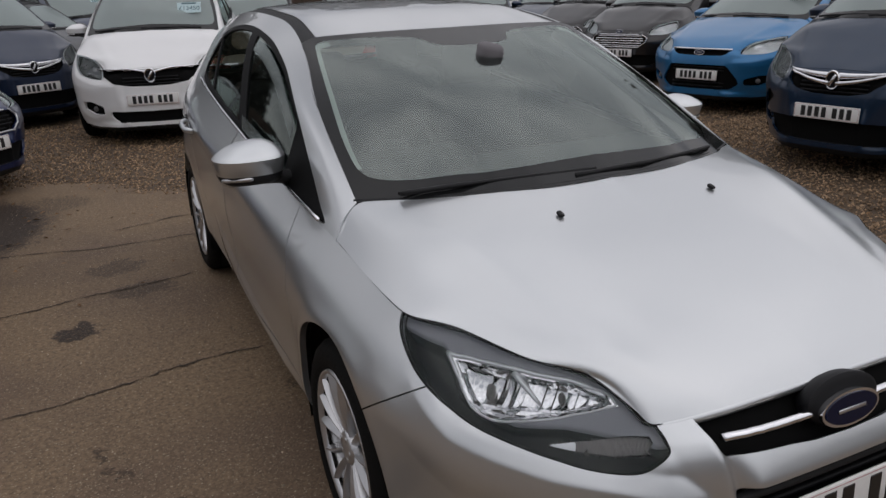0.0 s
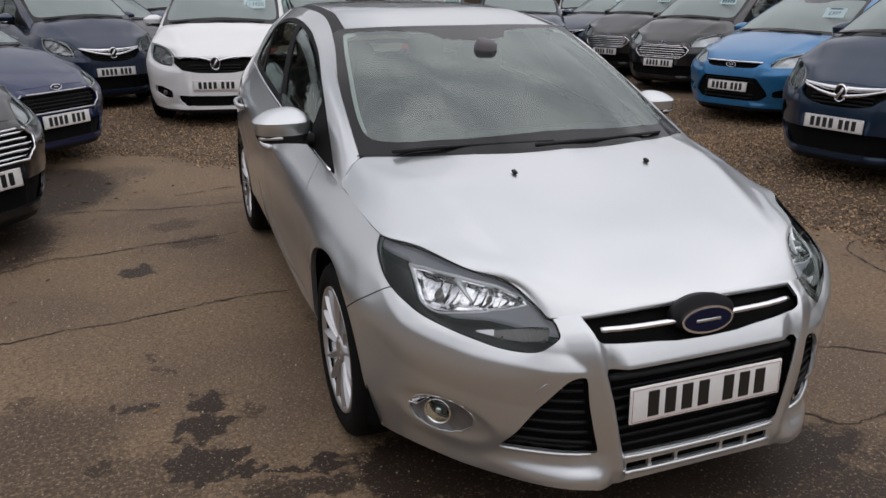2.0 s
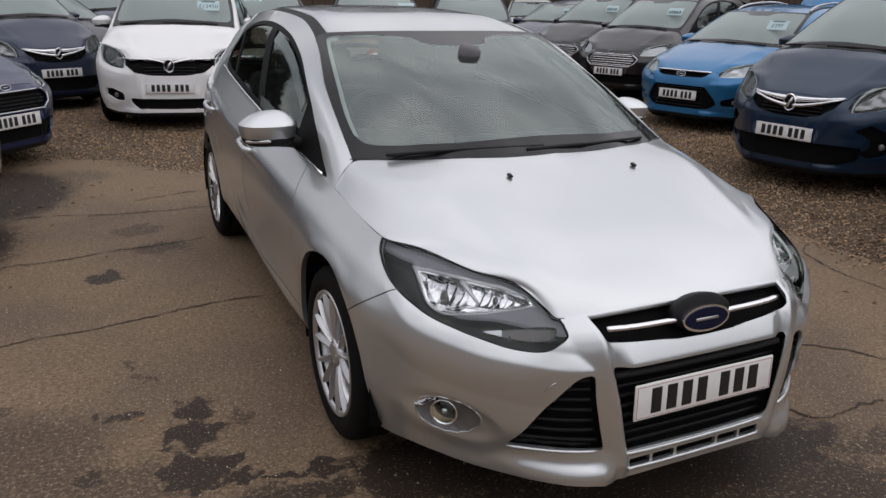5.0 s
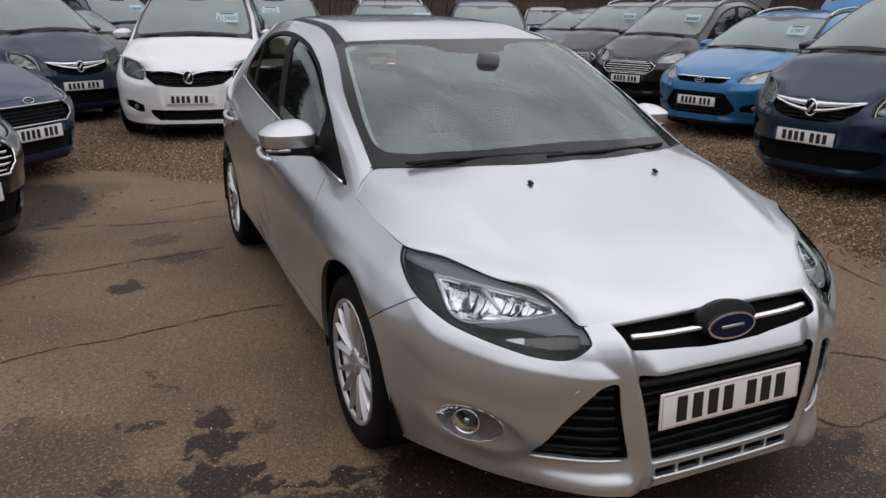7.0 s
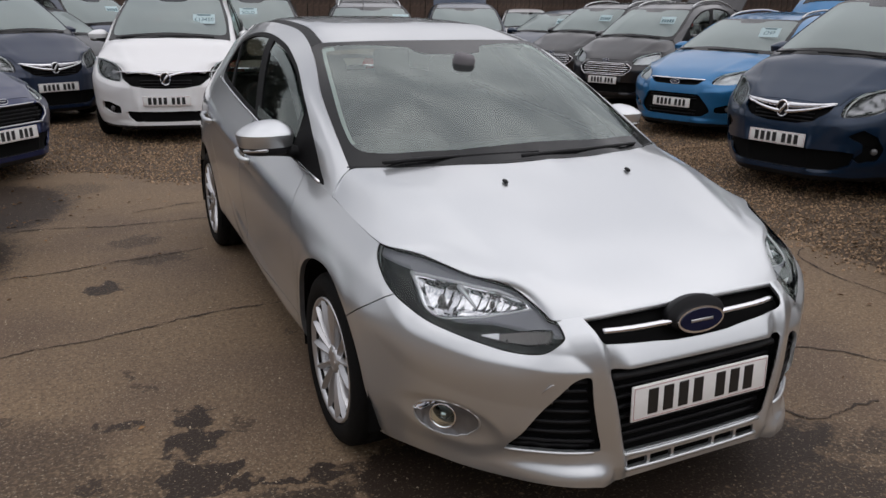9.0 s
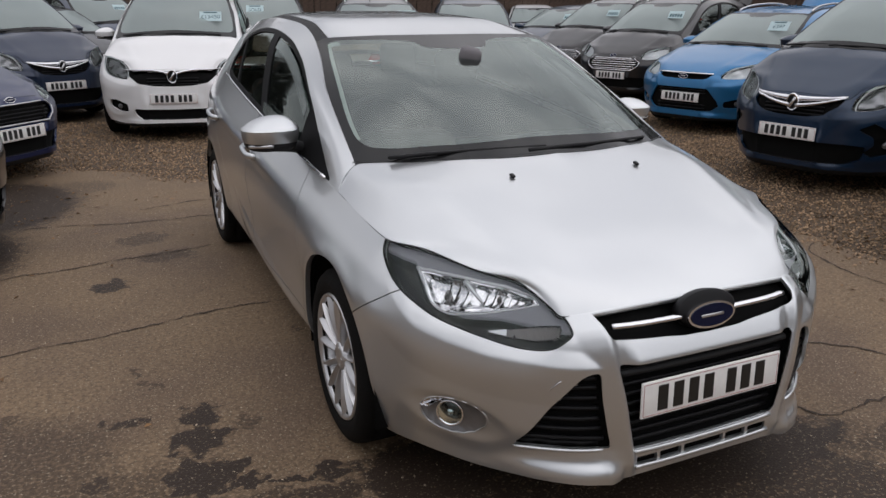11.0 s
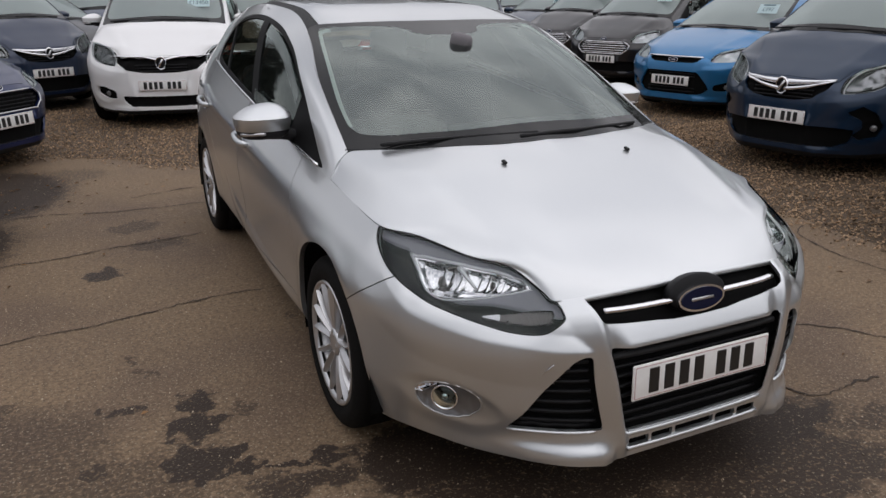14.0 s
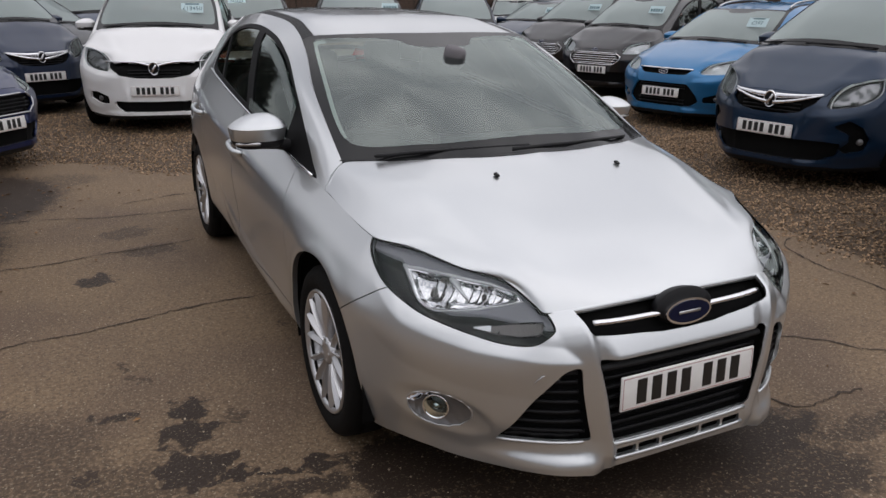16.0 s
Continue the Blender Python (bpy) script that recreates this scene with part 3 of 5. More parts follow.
WINDOW = smooth_loop([(.285, .889), (.55, .913), (1.0, .962), (1.45, 1.010), (1.95, 1.060), (2.36, 1.100), (2.49, 1.128), (2.535, 1.19), (2.474, 1.262), (2.362, 1.332), (2.203, 1.370), (1.967, 1.388),
                      (1.69, 1.381), (1.372, 1.350), (1.142, 1.298), (.969, 1.240), (.720, 1.125), (.555, 1.033), (.365, .935)], 5)
SCREEN = smooth_loop([(0, 1.036), (.20, 1.030), (.421, 1.017), (.60, 1.006), (.650, 1.020), (.655, 1.06), (.640, 1.13), (.605, 1.23), (.565, 1.32), (.535, 1.350), (.42, 1.358), (.28, 1.358), (.19, 1.35),
                      (.14, 1.328), (.0, 1.322), (-.14, 1.328), (-.3, 1.34), (-.3, 1.1), (-.2, 1.034)], 4)
WHEEL_R = .316


def wheel_parts(parent, spokes=10, rim_mat=None):
    """A wheel round the x axis, its outside at -x: tyre, rim, spokes, hub cap, brake disc."""
    rim_mat = rim_mat or M_ALLOY
    hub = new("wheel")
    hub.parent = parent
    w = .105
    part("tyre", turned([(.09, .205), (w - .005, .235), (w, .27), (w - .012, .300), (w - .03, .313), (.045, .316), (.043, .308), (.037, .308), (.035, .316), (-.035, .316), (-.037, .308), (-.043, .308), (-.045, .316),
                         (-w + .03, .313), (-w + .012, .300), (-w, .275), (-w + .003, .245), (-.092, .229), (-.088, .220), (-.08, .19)], 64), M_RUBBER, hub)
    rim = part("rim", turned([(-.090, .229), (-.099, .226), (-.099, .219), (-.086, .210), (-.06, .200), (.06, .190), (.09, .20)], 64), rim_mat, hub, "silver alloy rim")
    each = 3 if spokes == 15 else 2
    for i in range(spokes):
        # the spokes stand in twos or threes that meet at the hub; each has a ridge between two sloping faces
        side = i % each - (each - 1) / 2
        a = 2 * np.pi * (i // each + .25) * each / spokes + side * np.linspace(.50, .60, 9) * 2 / each
        r = np.linspace(.030, .214, 9)
        wd = np.interp(r, [.03, .08, .16, .214], [.0105, .012, .0135, .019]) * (.82 if each == 3 else 1)
        x = -.072 - .020 * np.sin((r - .03) / .184 * np.pi * .60)
        lean = .004 * np.sign(side)
        ring = []
        for rr, ww, xx, aa in zip(r, wd, x, a):
            prof = [(-ww * .9, .042), (-ww, .012), (lean - ww * .16, -.005), (lean + ww * .16, -.005), (ww, .012), (ww * .9, .042)]
            ring.append([(xx + dx, rr * np.cos(aa) - dt * np.sin(aa), rr * np.sin(aa) + dt * np.cos(aa)) for dt, dx in prof])
        part("spoke", faced(sheet(np.array(ring)), (-1, 0, 0)), rim_mat, rim, smooth=True, sharp=25)
    part("hub_cap", turned([(-.06, .052), (-.082, .050), (-.088, .040), (-.090, .02), (-.0905, .001)], 28), rim_mat, hub)
    for i in range(5):
        a = 2 * np.pi * (i + .5) / 5
        part("wheel_bolt", moved(turned([(-.012, .001), (-.012, .008), (.01, .009)], 8), pose(-.078, .034 * np.cos(a), .034 * np.sin(a))), M_SATIN, hub)
    part("brake_disc", turned([(-.02, .15), (-.025, .148), (-.025, .06), (-.035, .05), (-.035, .001)], 40), M_DISC, hub)
    return hub


def dup(ob, m):
    """The same part again, on the same meshes, at another pose."""
    return copy_thing(ob, m)


def number_plate(parent, y, z, tilt=0, width=.52, m=None, ink_groups=(4, 3)):
    p = part("number_plate", block((width, .008, .111), (0, 0, 0), .004), M_PLATE, parent, "white number plate with plain dark bars")
    p.matrix_basis = m if m is not None else pose(0, y, z, tilt, 0, 0)
    hw, hh = width / 2 - .007, .0485
    rim = [(-hw, -.0046, -hh), (hw, -.0046, -hh), (hw, -.0046, hh), (-hw, -.0046, hh), (-hw, -.0046, -hh)]
    part("border_line", joined(*[tube([a_, b_], .0011, 4) for a_, b_ in zip(rim[:-1], rim[1:])]), M_PLATERIM, p, "thin pinkish border line", smooth=False)
    x = -.205
    for gi, gcount in enumerate(ink_groups):
        for _ in range(gcount):
            part("bar", block((.036, .003, .078), (x + .02, -.0045, 0), .001, 1), M_PLATEINK, p, smooth=False)
            x += .056
        x += .030
    return p


def seat(parent, x, y, z=.35, headrest=True):
    s = new("seat")
    s.parent = parent
    s.matrix_basis = pose(x, y, z)
    part("cushion", block((.50, .50, .16), (0, 0, .08), .06, 3), M_SEAT, s)
    part("backrest", block((.49, .14, .62), (0, .27, .40), .06, 3, (-14, 0, 0)), M_SEAT, s)
    if headrest:
        part("headrest", block((.25, .09, .19), (0, .36, .80), .04, 3, (-8, 0, 0)), M_SEAT, s)
    return s


def steering_wheel(parent, x, y, z):
    s = new("steering_wheel")
    s.parent = parent
    s.matrix_basis = pose(x, y, z, 66, 0, 0)
    a = np.linspace(0, 2 * np.pi, 33)
    part("wheel_rim", tube(np.stack([.185 * np.cos(a), .185 * np.sin(a), 0 * a], 1), .016, 8), M_DASH, s)
    part("wheel_hub", block((.17, .13, .05), (0, 0, -.015), .03, 3), M_DASH, s)
    part("wheel_spoke", block((.36, .035, .02), (0, .01, -.01), .008), M_DASH, s)


def faced_out(mesh):
    """Faces turned away from the mesh's middle."""
    v, f = mesh
    c = np.cross(v[f[:, 1]] - v[f[:, 0]], v[f[:, 2]] - v[f[:, 0]])
    return (v, f[:, ::-1]) if (c * (v[f].mean(1) - v.mean(0))).sum() < 0 else mesh


def door_mirror(parent, side, paint, at, small=1.0):
    """A door mirror: painted cap, dark lower shell, indicator strip, arm."""
    m = new("door_mirror")
    m.parent = parent
    m.matrix_basis = Matrix.Translation(at) @ Matrix.Diagonal((side * small, small, small, 1))
    ph = np.linspace(0, 2 * np.pi, 41)
    ca, sa = np.cos(ph), np.sin(ph)
    sq = lambda k, e: np.sign(k) * np.abs(k) ** e

    def ring(k, z, lift=0.0, back=0.0):
        x = .114 * k * sq(ca, .50)
        y = .078 * k * sq(sa, .62)
        y = np.where(y > 0, y * .5, y) + .030 * (x / .11) ** 2 + back
        return np.stack([x, y, z + lift * (.35 + .45 * x / .11 - .45 * (x / .11) ** 2)], 1)

    cap = [ring(k, z, f, b) for k, z, f, b in ((1.0, .004, 0, 0), (1.012, .008, 0, 0), (.99, .014, .004, .003), (.91, .024, .010, .010), (.79, .034, .016, .018), (.64, .042, .021, .024), (.46, .047, .024, .029), (.26, .050, .025, .031), (.01, .051, .025, .032))]
    shell = [ring(k, z, 0, b) for k, z, b in ((1.0, .004, 0), (1.0, .001, 0), (.985, -.016, .003), (.955, -.034, .006), (.93, -.042, .008))]
    base = [ring(k, z, 0, .008) for k, z in ((.925, -.041), (.92, -.050), (.87, -.062), (.72, -.073), (.4, -.078), (.02, -.079))]
    part("mirror_cap", faced(sheet(np.array(cap)), (0, 0, 1)), paint, m, "painted mirror cap", sharp=40)
    part("mirror_shell", faced_out(sheet(np.array(shell))), paint, m, "painted lower band of the mirror")
    part("mirror_base", faced(sheet(np.array(base)), (0, 0, -1)), M_TRIM, m, "black lower mirror shell")
    t = np.linspace(-.098, -.008, 9)
    part("indicator_strip", tube(np.stack([t, -.0655 + .050 * (t / .11) ** 2 * 1.1 + .004, -.049 + .004 * t / .1], 1), [.005] + [.0075] * 7 + [.005], 8), M_SATIN, m, "clear indicator strip")
    part("mirror_arm", tube([(.02, .02, -.060), (.08, .028, -.068), (.13, .038, -.080), (.18, .05, -.095)], [.044, .042, .042, .044], 12, .6), M_TRIM, m)
    return m


def loft_sheet(lines, nu, nv):
    return sheet(loft(lines, nu, nv, True, 2, 0))


def warp_none(v):
    return v


def warper(sx=1.0, low=1.0, high=1.0, forward=0.0, length=1.0, nose=0.0):
    """Turns the hatchback's form into another body: its width, the height of body and cabin, a cabin set further forward, its length."""
    def w(v):
        v = np.array(v, float)
        y, z = v[..., 1].copy(), v[..., 2].copy()
        k = np.clip((y + .75) / .9, 0, 1)
        k = k * k * (3 - 2 * k) * np.clip((z - .45) / .35, 0, 1)
        z2 = np.where(z < .30, z, np.where(z < .9, .30 + (z - .30) * low, .30 + .60 * low + (z - .9) * high))
        out = np.stack([v[..., 0] * sx, np.where(y < 0, y * (1 + nose), y * length) - forward * k, z2], -1)
        return out
    return w


def car(name, label, paint, at, w=warp_none, hero=False, lamp=None, grilles=(), group="cars for sale", alloy=None, gate=False, spokes=10, rails=False, seats=True):
    """A car: cut and bent out of the body surfaces above. grilles: outlines of openings in front view."""
    top = thing(name, label, "car", group, at)
    nu, nv = (430, 110) if hero else (150, 48)
    full = sheet(body_side(nu, nv))
    lamp = LAMP if lamp is None else lamp

    def put(nm, mesh, mat, parent=top, lab="", smooth=True, sharp=None):
        v, f = mesh
        return part(nm, (w(v), f), mat, parent, lab, smooth, sharp)

    def both(nm, mesh, mat, parent=top, lab="", way=(-1, -.3, .2), edge=0, sharp=None):
        m = faced(mesh, way)
        if edge:
            m = thick(m, edge)
        a = put(nm, m, mat, parent, lab, sharp=sharp)
        b = put(nm, mirror(m), mat, parent, lab, sharp=sharp)
        return a, b

    v = full[0]
    cut = np.full(len(v), .5)
    for yc in (0, 2.648):
        r = np.hypot(v[:, 1] - yc, v[:, 2] - .315) - .372
        cut = np.minimum(cut, np.where(np.abs(v[:, 0]) > .5, r, .5))
    _, side = split(full, cut)
    inner = pushed(faced(side, (-1, -.2, 0)), -.035)
    inner = split(inner, np.where(side[0][:, 1] < .3, dist(lamp_view(side[0]), lamp), .2))[1]
    put("inner_shell", whole(inner), M_GAP)
    for yc in (0, 2.648):
        a = np.linspace(-.25, np.pi + .25, 24)
        for sx in (-1, 1):
            g = np.array([[(sx * xx, yc + .385 * np.cos(k), .315 + .385 * np.sin(k)) for k in a] for xx in (.86, .74, .60)])
            put("arch_liner", sheet(g), M_GAP)
    gap = .0020
    # lamps
    d = dist(lamp_view(side[0]), lamp)
    lens, side = split(side, np.where(side[0][:, 1] < .3, d, .2))
    lens, _ = split(lens, dist(lamp_view(lens[0]), lamp) + gap)
    lens = faced(lens, (-1, -.5, .4))
    for mm in (lens, mirror(lens)):
        unit = new("headlight")
        unit.parent = top
        put("lens", thick(mm, .012), M_LENS if hero else M_LENS_FAR, unit, "clear plastic lens")
        fill = (lambda q: q) if mm is lens else mirror
        if hero:
            lv = lamp_view(lens[0])
            bowl = pushed(lens, -.026)
            bn = normals(bowl)
            at_lv = lambda a, z: np.hypot(lv[:, 0] - a, lv[:, 1] - z).argmin()
            refl_poly = np.array([(0.013, 0.770), (-0.037, 0.768), (-0.128, 0.765), (-0.223, 0.755), (-0.294, 0.745), (-0.347, 0.729), (-0.373, 0.710), (-0.306, 0.696), (-0.258, 0.688), (-0.204, 0.678), (-0.154, 0.679), (-0.108, 0.687), (-0.077, 0.703), (-0.037, 0.734)])
            refl_poly = np.concatenate([np.linspace(p, q, 5, endpoint=False) for p, q in zip(refl_poly, np.roll(refl_poly, -1, 0))])
            ind_poly = [(-0.265, 0.643), (-0.314, 0.651), (-0.360, 0.658), (-0.442, 0.673), (-0.454, 0.664), (-0.438, 0.643), (-0.395, 0.628), (-0.322, 0.633)]
            # the bezel drops away into a black well below and outside the reflector
            fine = refine(lens)
            fv, fn = lamp_view(fine[0]), normals(fine)
            rim_line = np.interp(fv[:, 0], [-.388, -.359, -.288, -.196, -.107, -.049, .004, .032, .16], [.668, .672, .682, .681, .704, .728, .773, .789, .80])
            drop = rim_line - .004 - fv[:, 1]
            sm = np.clip(drop / .020, 0, 1)
            bez = (fine[0] - fn * (.024 + .034 * sm * sm * (3 - 2 * sm))[:, None], fine[1])
            cut = np.maximum(np.minimum(-dist(fv, refl_poly), 1), -dist(fv, ind_poly))
            keep = split((np.column_stack([bez[0], fv, drop]), bez[1]), -cut)[1]
            well, ledge = split(keep, .006 - keep[0][:, 5])
            put("lamp_bezel", fill((ledge[0][:, :3], ledge[1])), M_BEZEL, unit, "grey upper bezel of the lamp")
            put("lamp_well", fill((well[0][:, :3], well[1])), M_LAMPBLACK, unit, "black well of the lamp")
            brim = edge_loops(lens[1])
            nxt = dict(brim.tolist())
            loop_, k0 = [], brim[0][0]
            k = k0
            for _ in range(len(brim)):
                loop_.append(k)
                k = nxt.get(k, k0)
                if k == k0:
                    break
            seal = lens[0][loop_ + loop_[:1]] - normals(lens)[loop_ + loop_[:1]] * .004
            put("lamp_seal", fill(tube(relax(seal, 3, 0), .0042, 6)), M_GAP, unit, "black seal round the lens")
            # two bowls side by side behind a flat ledge, their faces cut into mirror facets
            ga, gz = np.meshgrid(np.linspace(-.385, .016, 134), np.linspace(.668, .780, 52))
            q = np.stack([ga.ravel(), gz.ravel()], 1)
            wt = np.exp(-((q[:, None] - lv[None]) ** 2).sum(2) / .009 ** 2) + 1e-14
            wt /= wt.sum(1, keepdims=True)
            rv, rn = wt @ bowl[0], wt @ bn
            edge_in = -dist(q, refl_poly)
            c1 = np.hypot((q[:, 0] + .112) / .088, (q[:, 1] - .722) / .044)
            c2 = np.hypot((q[:, 0] + .287) / .066, (q[:, 1] - .722) / .036)
            deep = np.maximum(.024 * np.clip(1 - c1 ** 2, 0, 1), .018 * np.clip(1 - c2 ** 2, 0, 1)) + .010 * np.clip((edge_in - .006) / .008, 0, 1)
            # upright flutes in the bowls over a smooth sloping shelf
            sa = .021
            ca = np.floor(q[:, 0] / sa)
            r1 = np.modf(np.abs(np.sin(ca * 12.99) * 4375.85))[0] - .5
            flute = .9 * r1 * (q[:, 0] / sa - ca - .5) * sa + .0016 * np.cos((q[:, 0] / sa - ca - .5) * np.pi)
            shelf = np.clip((.706 + .03 * (q[:, 0] + .2) - q[:, 1]) / .004, 0, 1)
            deep += flute * (edge_in > .010) * (1 - shelf) + .010 * shelf * np.clip(edge_in / .016, 0, 1)
            refl = split((rv - rn * deep[:, None], sheet(ga[:, :, None] * np.ones(3))[1]), dist(q, refl_poly))[0]
            put("reflector", faced(fill(refl), (0, -1, 0)), M_REFLECT, unit, "bright fluted lamp reflector", sharp=18)
            rim_loop = [bowl[0][at_lv(*p)] + bn[at_lv(*p)] * .002 for p in refl_poly]
            rim_loop.append(rim_loop[0])
            rw = np.where(np.array([p[1] for p in refl_poly] + [.773]) > .74, .0052, .0026)
            put("reflector_rim", fill(tube(relax(np.array(rim_loop), 2, 0), rw, 6)), M_REFLECT_B, unit, "bright rim of the reflector")
            p0, p1 = at_lv(-.150, .758), at_lv(-.232, .712)
            put("lamp_divider", fill(tube(np.linspace(bowl[0][p0] - bn[p0] * .004, bowl[0][p1] - bn[p1] * .010, 6), [.008, .0075, .007, .006, .005, .004], 6)), M_REFLECT_B, unit, "bright divider between the bowls")
            ib = split((fine[0] - fn * .024, fine[1]), dist(fv, ind_poly))[0]
            iq = lamp_view(ib[0])
            ib = (ib[0] - normals(ib) * (.004 * np.abs(np.sin(iq[:, :1] * 420)) + .010), ib[1])
            put("indicator", fill(thick(ib, .01)), M_SMOKED, unit, "smoked ribbed indicator reflector")
            iw = split((fine[0] - fn * .022, fine[1]), dist(fv, [(-.265, .643), (-.317, .651), (-.322, .634)]))[0]
            put("indicator_facet", fill(thick(iw, .004)), M_REFLECT_B, unit, "pale indicator facet")
            for (ba, bz, rr) in ((-.108, .727, .011), (-.265, .728, .008)):
                k = at_lv(ba, bz)
                c = bowl[0][k] - bn[k] * .022
                put("bulb", fill(moved(turned([(-.03, .001), (-.026, rr * .6), (-.012, rr), (.02, rr)], 20), pose(*c, 0, 0, 58))), M_SMOKED, unit, "dark bulb shield")
        else:
            lv = lamp_view(lens[0])
            bowl = pushed(lens, -.055)
            put("lamp_bezel", fill(bowl), M_LAMPBLACK, unit, "dark lamp bezel")
            clear = lamp is not LAMP_W
            mid = split(pushed(lens, -.016), dist(lv, lamp) + (.014 if clear else .030))[0]
            cell = np.modf(np.abs(np.sin(np.floor(mid[0][:, 1] / .05) * 12.99 + np.floor(mid[0][:, 2] / .04) * 78.23) * 4375.85))[0] - .5
            mid = (mid[0] - normals(mid) * (.012 + .018 * cell[:, None] + .15 * np.clip(mid[0][:, 2:] - .66, 0, .1)), mid[1])
            refl = put("reflector", fill(mid), M_REFLECT_B if clear else M_LAMPGREY, unit, "bright lamp reflector" if clear else "grey lamp reflector")
            inside = [lens[0][np.hypot(*(lv - p).T).argmin()] - normals(lens)[np.hypot(*(lv - p).T).argmin()] * .014 for p in np.array(lamp)[::2] * [.90, .97] + [-.012, .0215]]
            put("lamp_rim", fill(tube(relax(np.array(inside + inside[:1]), 1, 0), .006, 5)), M_REFLECT_B, unit, "bright lamp rim")
    # openings in the nose
    for poly in grilles:
        q = np.where(side[0][:, 1] < -.3, dist(front_view(side[0]), poly), .2)
        _, side = split(side, q)
    nose = sheet(body_side(150, 60))
    nose_v = nose[0][nose[0][:, 1] < -.25]

    def front_y(x, z):
        r2 = (np.abs(nose_v[:, 0]) - abs(x)) ** 2 + (nose_v[:, 2] - z) ** 2
        wt = np.exp(-r2 / .012 ** 2) + 1e-12
        return float((nose_v[:, 1] * wt).sum() / wt.sum())

    # tail lamp
    tl = np.where(side[0][:, 1] > 2.6, np.maximum(np.maximum(3.02 - side[0][:, 1] + .3 * (side[0][:, 2] - .95), .84 - side[0][:, 2]), .46 - np.abs(side[0][:, 0])), .2)
    tail, side = split(side, tl)
    both("tail_lamp", tail, M_RED, lab="red tail lamp", way=(-1, 1, 0), edge=.01)
    if hero:
        sv = side_view(side[0])
        s = np.where(side[0][:, 1] < -.12, line_side(sv, (-.292, .609), (-.445, .716)) * 1.0, .3)
        below = s if line_side(np.array([[-.8, .5]]), (-.292, .609), (-.445, .716))[0] < 0 else np.where(side[0][:, 1] < -.12, -line_side(sv, (-.292, .609), (-.445, .716)), .3)
        bumper, rest = split(side, below + gap)
        _, rest = split(side, below - gap)
        rear_cut = np.where(rest[0][:, 1] > 2.7, 2.98 - rest[0][:, 1] + .25 * (rest[0][:, 2] - .6), .3)
        rear, rest = split(rest, rear_cut)
        bw = thick(faced(whole(bumper), (0, -1, 0)), .012, False)
        put("front_bumper", bw, paint, lab="silver painted front bumper", sharp=50)
        put("rear_quarter", whole(faced(rear, (-1, 1, 0))), paint, lab="silver rear bumper and tailgate")
        fd = [(.395, .34), (.395, .60), (.412, .72), (.487, .895), (.50, 1.1), (1.36, 1.1), (1.395, .95), (1.40, .34)]
        rd = [(1.405, .34), (1.40, .95), (1.37, 1.15), (2.40, 1.15), (2.36, .92), (2.30, .78), (2.16, .66), (2.09, .55), (2.05, .34)]
        sv = side_view(rest[0])
        d1, d2 = dist(sv, fd), dist(sv, rd)
        frontdoor, _ = split(rest, d1 + gap)
        reardoor, _ = split(rest, d2 + gap)
        frame_, _ = split(rest, -(np.minimum(d1, d2)) + gap)
        wing, sill = split(frame_, frame_[0][:, 1] - .80)
        both("front_wing", wing, paint, lab="silver front wing", edge=.02, sharp=50)
        both("rear_wing", sill, paint, lab="silver rear wing and sill", edge=.02, sharp=50)
        fdo = both("front_door", frontdoor, paint, lab="silver front door", edge=.015, sharp=50)
        rdo = both("rear_door", reardoor, paint, lab="silver rear door", edge=.015, sharp=50)
        for sx, dr, y0, z0 in ((-1, fdo[0], 1.27, .842), (1, fdo[1], 1.27, .842), (-1, rdo[0], 2.30, .893), (1, rdo[1], 2.30, .893)):
            t = np.linspace(-1, 1, 13)
            part("handle", tube(np.stack([sx * (.880 + .034 * (1 - t ** 4)), y0 + .105 * t, z0 + .012 * t], 1), [.010] + [.0125] * 11 + [.010], 8, 1.25), paint, dr, "silver door handle")
            part("handle_recess", moved(turned([(-.003, .001), (-.0025, .034), (.004, .04)], 20), pose(sx * .884, y0 + .01, z0 - .012) @ Matrix.Diagonal((sx, 1.3, .8, 1))), paint, dr)
    else:
        put("body", thick(whole(faced(side, (-1, -.2, 0))), .02, False), paint, sharp=60)
    if not hero:
        hem = loft([HEM, SILL], 120, 2, True, 4, 0)[0]
        hem = hem[hem[:, 1] < -.30]
        hem = np.concatenate([hem[::-1], hem[1:] * [-1, 1, 1]])
        skirt = np.stack([np.column_stack([hem[:, 0] * k, hem[:, 1] + dy, zz + 0 * hem[:, 0]]) for k, dy, zz in ((.985, .012, .262), (.985, .016, .20), (.965, .035, .165), (.90, .10, .160))])
        put("valance", faced(sheet(skirt), (0, -1, 0)), M_TRIM, lab="black lower valance")
    # bonnet
    bon = sheet(bonnet_grid(*((130, 84) if hero else (50, 34))))
    bon = whole(faced(bon, (0, -.2, 1)))
    hood = put("bonnet", thick(bon, .006, False), paint, sharp=60)
    if hero:
        bg = bonnet_grid(130, 84)
        edge_f = bg[:, 0] if bg[:, 0, 1].mean() < bg[:, -1, 1].mean() else bg[:, -1]
        if np.ptp(edge_f[:, 0]) < .2:
            edge_f = bg[0] if bg[0, :, 1].mean() < bg[-1, :, 1].mean() else bg[-1]
        edge_f = edge_f[np.argsort(-np.abs(edge_f[:, 0]))]
        edge_f = edge_f[np.abs(edge_f[:, 0]) < .42]
        edge_f = np.concatenate([edge_f, edge_f[::-1][1:] * [-1, 1, 1]])
        put("bonnet_lip", tube(edge_f + [0, .004, -.0085], .0095, 8, 1.15), paint, hood)
    # windscreen with its black border
    scr = whole(faced(sheet(screen_grid(*((110, 80) if hero else (50, 40)))), (0, -1, 1)))
